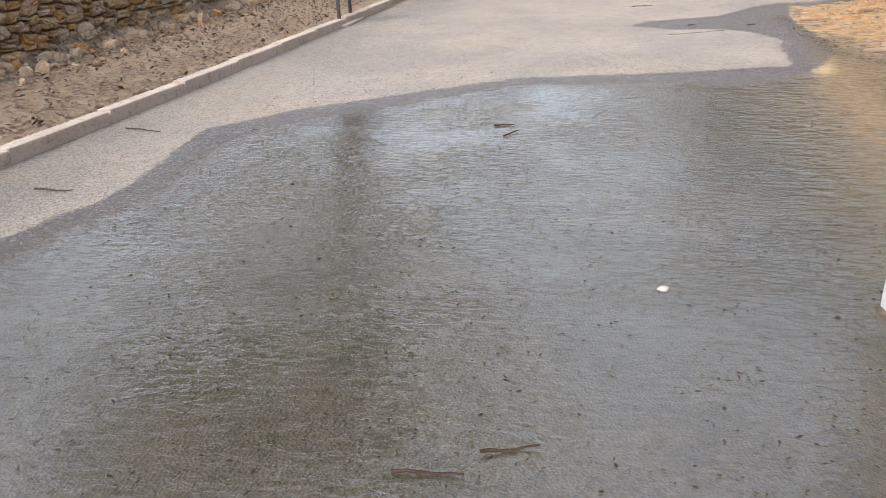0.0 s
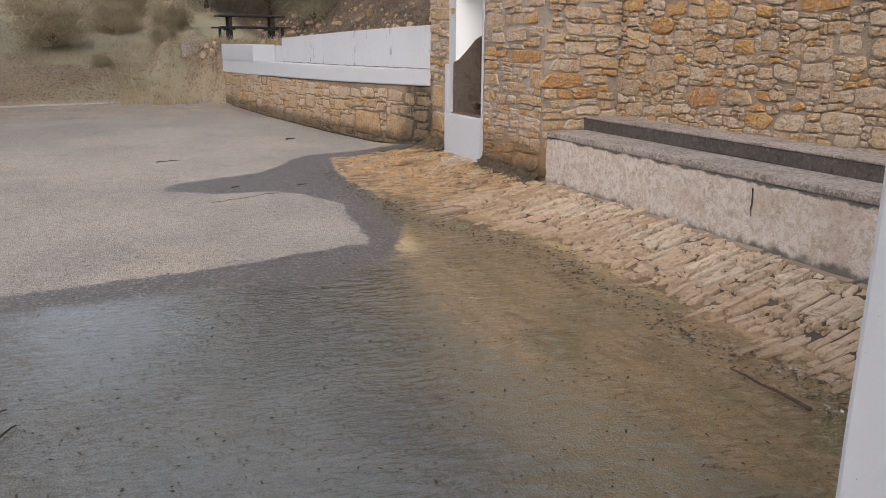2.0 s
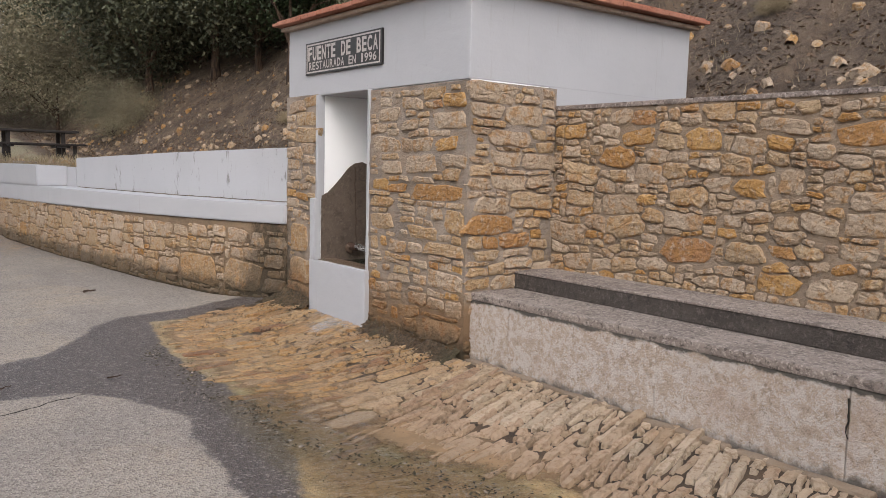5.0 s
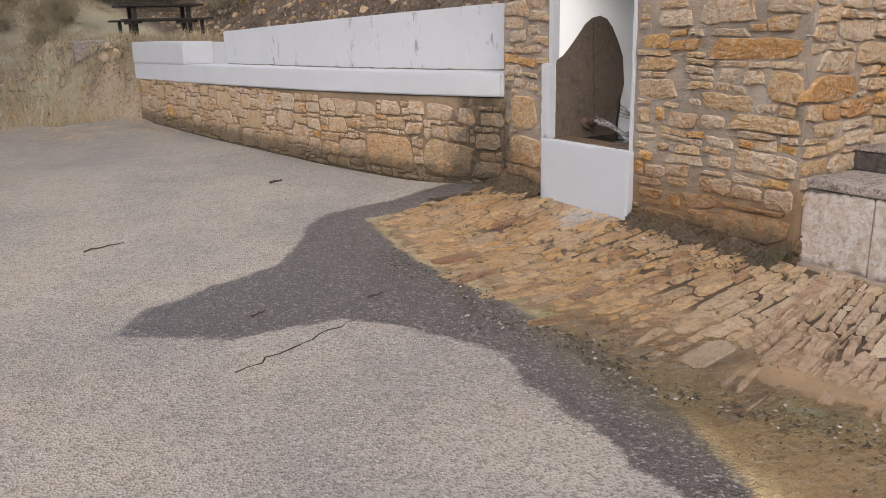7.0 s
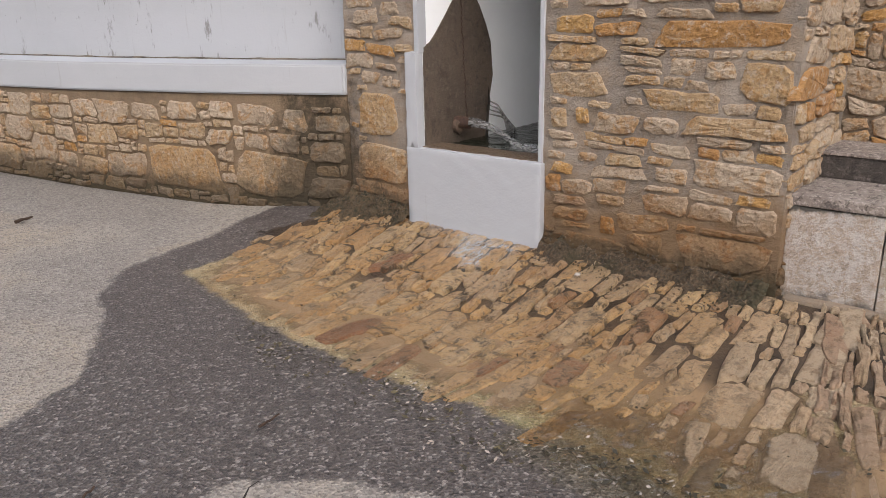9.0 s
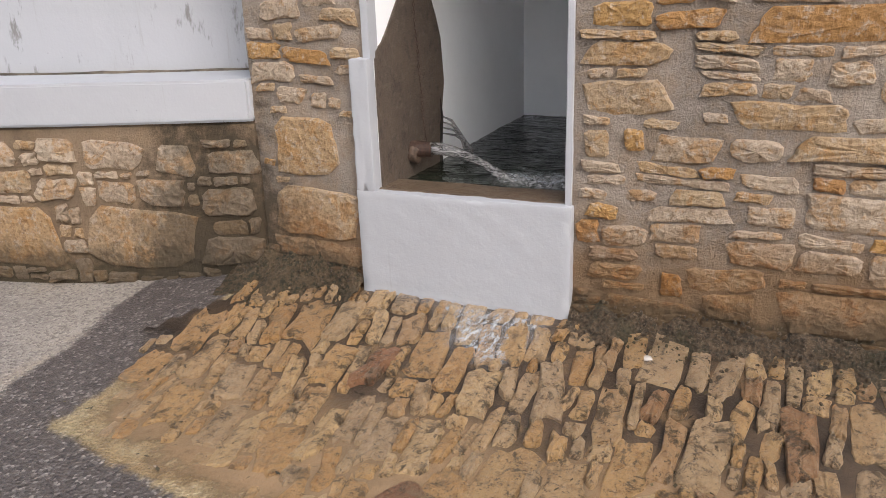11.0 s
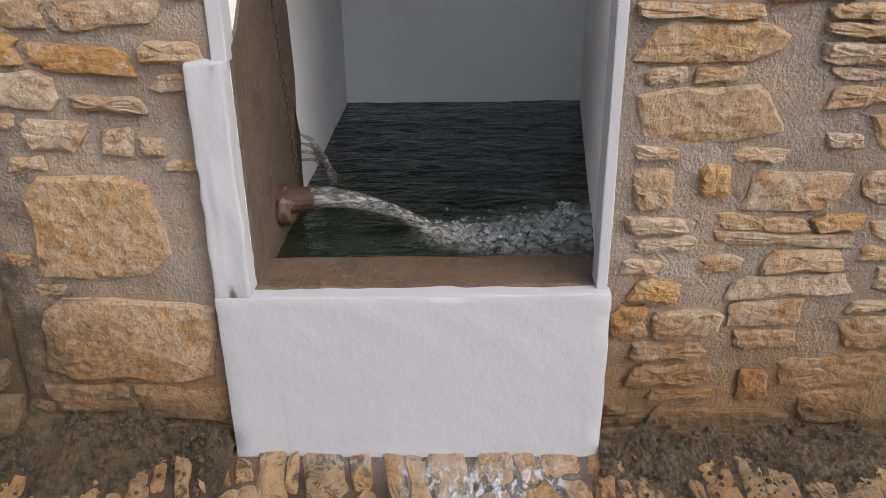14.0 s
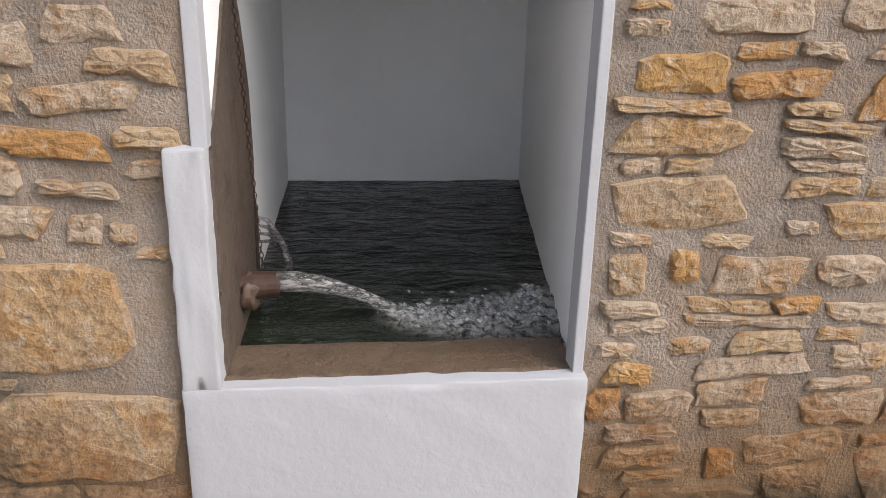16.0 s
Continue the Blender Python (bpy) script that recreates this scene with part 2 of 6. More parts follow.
def ground_material():
    n = Nodes("asphalt_and_earth")
    wetd, soil, sed, hill, silt = n.attr("wet"), n.attr("soil"), n.attr("sediment"), n.attr("hill"), n.attr("silt")
    edge = n.math("ADD", wetd, n.math("MULTIPLY", n.math("SUBTRACT", n.noise(5, 6, 0.7), 0.5), 0.24))
    wet = n.span(edge, -0.012, 0.03)
    grit, grain = n.cells(90, "Color"), n.cells(90)
    fine = n.noise(210, 2, 0.7)
    speck = n.t.nodes.new("ShaderNodeSeparateColor")
    n.put(speck.inputs[0], grit)
    dry = n.mix(n.span(n.noise(0.55, 6, 0.65), 0.4, 0.6), (0.44, 0.385, 0.34), (0.58, 0.5, 0.42))
    dry = n.mix(n.span(n.noise(1.1, 7, 0.7, distort=0.5), 0.48, 0.64, 0, 0.6), dry, (0.6, 0.48, 0.36))
    dry = n.mix(n.span(n.noise(6, 8, 0.8), 0.46, 0.62, 0, 0.3), dry, (0.3, 0.26, 0.23))
    dry = n.mix(n.span(n.noise(0.8, 7, 0.7), 0.55, 0.7, 0, 0.5), dry, (0.27, 0.245, 0.225))
    dry = n.mix(n.span(speck.outputs[0], 0.6, 0.95, 0, 0.65), dry, (0.68, 0.6, 0.52))
    dry = n.mix(n.span(speck.outputs[1], 0.5, 0.95, 0, 0.6), dry, (0.17, 0.145, 0.13))
    damp = n.mix(n.span(speck.outputs[0], 0.72, 0.97, 0, 0.9), (0.15, 0.122, 0.11), (0.5, 0.44, 0.4))
    damp = n.mix(n.span(speck.outputs[1], 0.55, 1.0, 0, 0.7), damp, (0.035, 0.03, 0.03))
    mud = n.mix(n.span(n.noise(0.7, 6, 0.7, distort=0.6), 0.4, 0.6), (0.25, 0.22, 0.165), (0.35, 0.3, 0.225))
    mud = n.mix(n.span(n.noise(1.6, 6, 0.7), 0.53, 0.66, 0, 0.7), mud, (0.4, 0.345, 0.27))
    mud = n.mix(n.span(n.noise(1.3, 5, 0.7), 0.55, 0.66, 0, 0.6), mud, (0.18, 0.18, 0.1))
    mud = n.mix(n.span(speck.outputs[1], 0.5, 1.0, 0, 0.55), mud, (0.075, 0.065, 0.05))
    mud = n.mix(n.span(speck.outputs[0], 0.8, 1.0, 0, 0.6), mud, (0.36, 0.32, 0.26))
    mud = n.mix(n.math("MULTIPLY", n.span(n.math("ADD", n.axis(0), n.noise(1.7, 6, 0.7)), 1.3, 2.4, 0, 0.75), n.span(n.axis(1), 1.8, 3.0)), mud, (0.66, 0.54, 0.34))
    damp = n.mix(silt, damp, mud)
    algae = n.mix(n.span(n.noise(2.0, 7, 0.72, stretch=(1.5, 0.7, 1), distort=0.6), 0.42, 0.58), (0.92, 0.63, 0.34), (0.74, 0.54, 0.29))
    algae = n.mix(n.span(n.noise(1.4, 5), 0.54, 0.66, 0, 0.8), algae, (0.44, 0.42, 0.2))
    algae = n.mix(n.span(n.noise(9, 7, 0.75), 0.5, 0.66, 0, 0.6), algae, (0.98, 0.76, 0.5))
    algae = n.mix(n.span(n.noise(40, 5, 0.75), 0.5, 0.7, 0, 0.35), algae, (0.3, 0.21, 0.1))
    algae = n.mix(n.span(n.axis(1), 7.4, 8.4, 0, 0.55), algae, (0.36, 0.3, 0.16))
    moss = n.math("MULTIPLY", n.span(n.axis(1), 4.6, 3.6), n.span(n.axis(0), 2.0, 2.3))
    algae = n.mix(n.math("MULTIPLY", moss, n.span(n.noise(3.2, 7, 0.75), 0.46, 0.6, 0, 0.75)), algae, (0.3, 0.33, 0.1))
    algae = n.mix(n.span(speck.outputs[1], 0.55, 0.95, 0, 0.35), algae, (0.2, 0.14, 0.07))
    algae = n.mix(n.span(speck.outputs[0], 0.75, 0.98, 0, 0.6), algae, (0.85, 0.7, 0.46))
    algae = n.mix(n.span(n.noise(3.4, 8, 0.8, stretch=(1.6, 0.6, 1), distort=1.2), 0.52, 0.6, 0, 0.65), algae, (0.42, 0.27, 0.12))
    damp = n.mix(n.span(n.math("ADD", sed, n.math("MULTIPLY", n.math("SUBTRACT", n.noise(5, 8, 0.78), 0.5), 1.1)), 0.35, 0.6), damp, algae)
    colour = n.mix(wet, dry, damp)
    litter = n.cells(26, "Color")
    ls = n.t.nodes.new("ShaderNodeSeparateColor")
    n.put(ls.inputs[0], litter)
    earth = n.mix(n.span(n.noise(0.8, 7, 0.75), 0.35, 0.65), (0.74, 0.53, 0.35), (0.56, 0.39, 0.25))
    earth = n.mix(n.span(ls.outputs[0], 0.6, 0.95, 0, 0.75), earth, (0.74, 0.57, 0.4))
    earth = n.mix(n.span(ls.outputs[1], 0.65, 1.0, 0, 0.75), earth, (0.14, 0.095, 0.065))
    green = n.mix(n.span(n.noise(30, 6, 0.8), 0.4, 0.65), (0.6, 0.53, 0.33), (0.84, 0.71, 0.5))
    earth = n.mix(n.math("MULTIPLY", n.span(n.noise(0.35, 6, 0.7), 0.42, 0.55), n.span(n.axis(1), 19, 24)), earth, green)
    bank = n.mix(n.span(n.noise(1.2, 8, 0.78), 0.38, 0.62), (0.15, 0.108, 0.08), (0.33, 0.235, 0.165))
    bank = n.mix(n.span(n.noise(14, 7, 0.8), 0.53, 0.64, 0, 0.75), bank, (0.58, 0.46, 0.35))
    bank = n.mix(n.span(n.noise(7, 7, 0.8), 0.53, 0.66, 0, 0.8), bank, (0.07, 0.052, 0.04))
    earth = n.mix(hill, earth, bank)
    soil2 = n.span(n.math("ADD", soil, n.math("MULTIPLY", n.math("SUBTRACT", n.noise(2.2, 6, 0.7), 0.5), 0.6)), 0.42, 0.62)
    colour = n.mix(soil2, colour, earth)
    rough = n.mix(wet, (0.9, 0.9, 0.9), (0.42, 0.42, 0.42))
    h = n.math("ADD", n.math("MULTIPLY", grain, 1.0), n.math("MULTIPLY", fine, 0.5))
    first = n.bump(h, 0.9, 0.009)
    n.bump(n.math("MULTIPLY", n.noise(6, 8, 0.8), soil), 1.0, 0.12, first)
    return n.done(colour, rough, warm=0.1)


GROUND = ground_material()


def water_material(name, tint, ripple=0.5, fade=None, stretch=(1.0, 1.0, 1.0)):
    n = Nodes(name)
    w1 = n.math("MULTIPLY", n.span(n.noise(22, 3, 0.5, stretch=stretch, distort=0.7), 0.28, 0.72), 1.1)
    w2 = n.noise(44, 2, 0.5, stretch=stretch, distort=0.3)
    w3 = n.noise(3.0, 2, 0.5, distort=0.4)
    train = n.span(n.noise(11, 2, 0.4, stretch=(0.8, 1.5, 1), distort=0.4), 0.32, 0.68)
    calm = n.span(n.noise(0.9, 3, 0.5, distort=0.5), 0.35, 0.62, 0.5, 1.35)
    run = n.span(n.axis(0), 0.7, 1.9)
    h = n.math("ADD", n.math("MULTIPLY", w1, calm), n.math("ADD", n.math("MULTIPLY", w2, 0.25), n.math("MULTIPLY", w3, 1.0)))
    h = n.math("ADD", h, n.math("MULTIPLY", n.math("MULTIPLY", train, run), 6.5))
    bump = n.bump(h, ripple, 0.0028)
    clear = n.t.nodes.new("ShaderNodeBsdfTransparent")
    clear.inputs[0].default_value = (*tint, 1)
    gloss = n.t.nodes.new("ShaderNodeBsdfGlossy")
    gloss.inputs["Roughness"].default_value = 0.04
    fres = n.t.nodes.new("ShaderNodeFresnel")
    fres.inputs["IOR"].default_value = 1.9
    n.put(gloss.inputs["Normal"], bump), n.put(fres.inputs["Normal"], bump)
    fac = fres.outputs[0]
    if fade:
        fac = n.math("MULTIPLY", fac, n.span(n.math("ADD", n.attr(fade), n.math("MULTIPLY", n.math("SUBTRACT", n.noise(7, 5), 0.5), 0.3)), 0.0, 0.24))
    mixer = n.t.nodes.new("ShaderNodeMixShader")
    n.put(mixer.inputs[0], fac), n.put(mixer.inputs[1], clear.outputs[0]), n.put(mixer.inputs[2], gloss.outputs[0])
    n.t.links.new(mixer.outputs[0], n.out.inputs["Surface"])
    n.t.nodes.remove(n.b)
    return n.m


FILM = water_material("shallow_rippled_water", (0.97, 0.97, 0.94), 1.0, "depth", (0.6, 1.35, 1))


def basin_material():
    n = Nodes("dark_basin_water")
    n.bump(n.math("ADD", n.noise(12, 3, 0.5, stretch=(1.5, 0.6, 1), distort=0.5), n.math("MULTIPLY", n.noise(50, 2), 0.15)), 1.0, 0.018)
    c = n.mix(n.span(n.axis(0), 4.2, 5.2), (0.022, 0.032, 0.022), (0.008, 0.01, 0.01))
    churn = n.math("MULTIPLY", n.attr("churn"), n.span(n.noise(30, 6, 0.75, distort=0.8), 0.34, 0.62))
    c = n.mix(churn, c, (0.62, 0.66, 0.67))
    return n.done(c, n.mix(churn, (0.05, 0.05, 0.05), (0.3, 0.3, 0.3)), IOR=1.33)


BASIN = basin_material()


def plain(name, colour, rough=0.6, vary=0.25, scale=20, metal=0.0):
    n = Nodes(name)
    c = n.mix(n.span(n.noise(scale, 5), 0.35, 0.7), colour, tuple(v * (1 - vary) for v in colour))
    n.bump(n.noise(scale * 4, 3), 0.25, 0.004)
    return n.done(c, rough, Metallic=metal)


def foam_material():
    n = Nodes("white_water_foam")
    k = n.noise(55, 5, 0.7)
    n.bump(k, 0.6, 0.01)
    return n.done((0.8, 0.83, 0.85), 0.15, 1.0, Alpha=n.span(k, 0.42, 0.68, 0.04, 0.6), IOR=1.33)


FOAM = foam_material()
def jet_material():
    n = Nodes("running_water")
    streak = n.noise(30, 5, 0.7, stretch=(3, 0.7, 3))
    n.bump(streak, 0.8, 0.012)
    return n.done(n.mix(n.span(streak, 0.4, 0.65), (0.2, 0.22, 0.22), (0.75, 0.78, 0.8)), 0.08, Alpha=n.span(streak, 0.35, 0.65, 0.25, 0.8), IOR=1.33)


JET = jet_material()
BLACK = plain("black_glazed_tile", (0.022, 0.02, 0.02), 0.35)
LETTER = plain("white_glazed_letter", (0.75, 0.74, 0.72), 0.4, 0.1)
RUST = plain("rusty_iron", (0.09, 0.045, 0.028), 0.7, 0.5, 90)
PIPE = plain("limescaled_spout", (0.2, 0.14, 0.1), 0.6, 0.6, 40)
def moss_material():
    n = Nodes("dark_wet_moss")
    c = n.mix(n.span(n.noise(45, 7, 0.8), 0.42, 0.58), (0.055, 0.05, 0.022), (0.2, 0.145, 0.08))
    c = n.mix(n.span(n.noise(8, 6, 0.75), 0.5, 0.62, 0, 0.7), c, (0.24, 0.175, 0.1))
    c = n.mix(n.span(n.noise(120, 3, 0.7), 0.6, 0.68, 0, 0.7), c, (0.4, 0.32, 0.2))
    n.bump(n.math("ADD", n.noise(50, 7, 0.8), n.math("MULTIPLY", n.cells(70), 0.6)), 1.0, 0.03)
    return n.done(c, 0.85)


MOSS = moss_material()
BINBLUE = plain("slate_blue_painted_steel", (0.07, 0.105, 0.15), 0.5, 0.2, 8)
BAG = plain("light_blue_plastic_bag", (0.08, 0.33, 0.72), 0.35, 0.2, 15)
STEEL = plain("grey_painted_post", (0.09, 0.1, 0.11), 0.5, 0.3, 30)
DARKWOOD = plain("dark_stained_timber", (0.035, 0.026, 0.022), 0.7, 0.4, 14)
TWIG = plain("dead_brown_twig", (0.09, 0.055, 0.035), 0.9, 0.4, 60)
PAPER = plain("white_scrap", (0.75, 0.74, 0.7), 0.7, 0.1)
CRACK = plain("dark_crack_earth", (0.035, 0.028, 0.022), 0.95, 0.4, 50)


def bark_material():
    n = Nodes("pine_bark")
    v = n.noise(6, 6, 0.7, stretch=(2.5, 2.5, 0.5), distort=0.8)
    c = n.mix(n.span(v, 0.38, 0.62), (0.05, 0.033, 0.024), (0.2, 0.135, 0.09))
    n.bump(v, 1.0, 0.08)
    return n.done(c, 0.95)


BARK = bark_material()


def leaf_material(name, a, b, c3):
    n = Nodes(name)
    c = n.ramp(n.island, (0.0, a), (0.5, b), (1.0, c3))
    c = n.mix(n.span(n.noise(0.5, 3), 0.4, 0.65, 0, 0.6), c, tuple(v * 0.5 for v in a))
    return n.done(c, 0.7, Subsurface_Weight=0.0)


LEAF = leaf_material("evergreen_oak_leaf", (0.06, 0.075, 0.038), (0.11, 0.13, 0.068), (0.19, 0.2, 0.115))
LEAF_LIGHT = leaf_material("grey_green_shrub_leaf", (0.27, 0.265, 0.17), (0.4, 0.385, 0.25), (0.56, 0.52, 0.36))
LEAF_FRESH = leaf_material("fresh_green_leaf", (0.04, 0.075, 0.02), (0.075, 0.13, 0.04), (0.12, 0.17, 0.06))
GRASS = leaf_material("dry_grass_blade", (0.55, 0.47, 0.3), (0.7, 0.6, 0.41), (0.38, 0.36, 0.19))
LITTER = leaf_material("dry_leaf_litter", (0.2, 0.125, 0.07), (0.3, 0.2, 0.115), (0.13, 0.08, 0.05))


# ---- mesh helpers ----
def mesh_object(name, mesh, material, parent=None, label=""):
    ob = new(name, mesh)
    if material is not None and not mesh.materials:
        mesh.materials.append(material)
    if parent is not None:
        ob.parent = parent
    if label:
        tagged(ob, label)
    return ob


def part(name, bm, material, parent=None, label="", smooth=False):
    mesh = bpy.data.meshes.new(name)
    bm.normal_update()
    bm.to_mesh(mesh)
    bm.free()
    if smooth:
        mesh.shade_smooth()
    return mesh_object(name, mesh, material, parent, label)


def thing(name, label, category, group="", kind=""):
    return tagged(new(name), label, category, group, kind)


def raw(name, verts, faces, material, parent=None, label="", smooth=False):
    mesh = bpy.data.meshes.new(name)
    mesh.from_pydata([tuple(map(float, v)) for v in verts], [], [tuple(map(int, f)) for f in faces])
    mesh.update()
    if smooth:
        mesh.shade_smooth()
    return mesh_object(name, mesh, material, parent, label)


def box(lo, hi, bevel=0.0, bm=None, segments=2):
    own = bmesh.new()
    bmesh.ops.create_cube(own, size=1.0)
    size = Vector(hi) - Vector(lo)
    mid = (Vector(hi) + Vector(lo)) / 2
    for v in own.verts:
        v.co = Vector((v.co.x * size.x, v.co.y * size.y, v.co.z * size.z)) + mid
    if bevel:
        bmesh.ops.bevel(own, geom=own.edges[:], offset=bevel, segments=segments, affect="EDGES", profile=0.6)
    if bm is None:
        return own
    tmp = bpy.data.meshes.new("tmp")
    own.to_mesh(tmp), own.free()
    bm.from_mesh(tmp)
    bpy.data.meshes.remove(tmp)
    return bm


def roughen(bm, amount, scale=6.0, cuts=0):
    if cuts:
        bmesh.ops.subdivide_edges(bm, edges=bm.edges[:], cuts=cuts, use_grid_fill=True)
    bm.normal_update()
    for v in bm.verts:
        v.co += v.normal * (noise.noise(v.co * scale) * amount + noise.noise(v.co * scale * 3.1) * amount * 0.4)
    return bm


def prism(plan, z0, z1, bm=None):
    bm = bm or bmesh.new()
    low, top = [bm.verts.new((x, y, z0)) for x, y in plan], [bm.verts.new((x, y, z1)) for x, y in plan]
    n = len(plan)
    bm.faces.new(low[::-1]), bm.faces.new(top)
    for i in range(n):
        bm.faces.new((low[i], low[(i + 1) % n], top[(i + 1) % n], top[i]))
    bmesh.ops.recalc_face_normals(bm, faces=bm.faces[:])
    return bm


def tube(points, radii, sides=8, bm=None, wobble=0.0):
    """A closed tapered tube along points."""
    bm = bm or bmesh.new()
    points = [Vector(p) for p in points]
    rings = []
    for i, p in enumerate(points):
        d = (points[min(i + 1, len(points) - 1)] - points[max(i - 1, 0)]).normalized()
        a = d.cross(Vector((0, 0, 1)) if abs(d.z) < 0.9 else Vector((1, 0, 0))).normalized()
        b = d.cross(a)
        r = radii[i] if isinstance(radii, (list, tuple)) else radii
        ring = []
        for k in range(sides):
            w = 2 * math.pi * k / sides
            q = p + (a * math.cos(w) + b * math.sin(w)) * r
            if wobble:
                q += (a * math.cos(w) + b * math.sin(w)) * r * wobble * noise.noise(q * 3.0)
            ring.append(bm.verts.new(q))
        rings.append(ring)
    for r0, r1 in zip(rings, rings[1:]):
        for k in range(sides):
            bm.faces.new((r0[k], r0[(k + 1) % sides], r1[(k + 1) % sides], r1[k]))
    bm.faces.new(rings[0][::-1]), bm.faces.new(rings[-1])
    bmesh.ops.recalc_face_normals(bm, faces=bm.faces[:])
    return bm


def unit_stone(seed, square=3.0, crown=0.82, sides=10, jitter=0.1):
    """A stone of unit footprint in x and y; it rises from z -0.8 to 1."""
    rng = random.Random(seed)
    lean = rng.uniform(-0.25, 0.25)
    ring = []
    for k in range(sides):
        a = 2 * math.pi * (k + rng.uniform(-0.3, 0.3)) / sides
        c, s = math.cos(a), math.sin(a)
        r = 0.5 / (abs(c) ** square + abs(s) ** square) ** (1 / square)
        r *= 1 + rng.uniform(-jitter, jitter * 0.5)
        ring.append((r * c + lean * 0.25 * r * s, r * s))
    verts, faces = [], []
    for scale, z in ((1.0, -0.8), (1.0, 0.35), (crown + 0.08, 0.8)):
        for x, y in ring:
            verts.append((x * scale, y * scale, z + (rng.uniform(-0.15, 0.12) if z > 0 else 0)))
    inner = []
    for x, y in ring[::2]:
        inner.append(len(verts))
        verts.append((x * 0.5 + rng.uniform(-0.06, 0.06), y * 0.5 + rng.uniform(-0.06, 0.06), 0.95 + rng.uniform(-0.2, 0.15)))
    for j in range(2):
        for k in range(sides):
            a, b = j * sides + k, j * sides + (k + 1) % sides
            faces.append((a, b, b + sides, a + sides))
    top, m = 2 * sides, len(inner)
    for i in range(m):
        a, b, c = top + 2 * i, top + 2 * i + 1, top + (2 * i + 2) % sides
        faces += [(a, b, inner[i]), (b, c, inner[(i + 1) % m]), (b, inner[(i + 1) % m], inner[i])]
    faces.append(tuple(inner))
    mesh = bpy.data.meshes.new("stone")
    mesh.from_pydata(verts, [], faces)
    mesh.update()
    return mesh


def fill(length, height, fixed, classes, seed, cell=0.012, least=(0.05, 0.03)):
    """Fills a rectangle with mixed stones as a mason does: given ones first, then each class in turn, then scraps in what is left.
    A stone is (u, v, width, height, tone)."""
    rng = random.Random(seed)
    nu, nv = int(length / cell), int(height / cell)
    full = np.zeros((nv, nu), bool)
    stones = []

    def put(u, v, w, h, tone, slack):
        i0, i1 = int(round((u - w / 2) / cell)), int(round((u + w / 2) / cell))
        j0, j1 = int(round((v - h / 2) / cell)), int(round((v + h / 2) / cell))
        if i0 < 0 or j0 < 0 or i1 > nu or j1 > nv or i1 <= i0 or j1 <= j0:
            return
        area = full[j0:j1, i0:i1]
        if area.mean() <= slack:
            area[:] = True
            stones.append((u, v, w, h, tone))

    for u, v, w, h, tone in fixed:
        put(min(max(u, w / 2 + 0.006), length - w / 2 - 0.006), min(max(v, h / 2 + 0.006), height - h / 2 - 0.006), w, h, tone, 0.5)
    for tries, w0, w1, h0, h1, slack in classes:
        for _ in range(tries):
            k = rng.random()
            w, h = w0 + (w1 - w0) * k, h0 + (h1 - h0) * (0.6 * k + 0.4 * rng.random())
            put(rng.uniform(w / 2, length - w / 2), rng.uniform(h / 2, height - h / 2), w, h, "", slack)
    for j in range(nv):
        for i in range(nu):
            if full[j, i]:
                continue
            w, most = 0, rng.randint(int(least[0] / cell) + 1, int(3.2 * least[0] / cell) + 2)
            while w < most and i + w < nu and not full[j, i + w]:
                w += 1
            h, tall = 1, rng.randint(int(least[1] / cell) + 1, int(3.2 * least[1] / cell) + 2)
            while h < tall and j + h < nv and not full[j + h, i:i + w].any():
                h += 1
            full[j:j + h, i:i + w] = True
            if w * cell >= least[0] and h * cell >= least[1]:
                stones.append(((i + w / 2) * cell, (j + h / 2) * cell, w * cell, h * cell, ""))
    return stones


def facets(rng, rugged, chop):
    """Side planes of a roughly four-sided stone in units of its half width and height, some corners knocked off."""
    rows = []
    for k in range(4):
        a = math.pi / 2 * k + rng.uniform(-1, 1) * rugged * (0.5 if k % 2 else 1.0)
        rows.append((math.cos(a), math.sin(a), rng.uniform(0.9, 1.0)))
    for k in range(4):
        a = math.pi / 4 + math.pi / 2 * k + rng.uniform(-0.25, 0.25)
        rows.append((math.cos(a), math.sin(a), rng.uniform(0.95, 1.12) if rng.random() < chop else rng.uniform(1.24, 1.42)))
    return rows


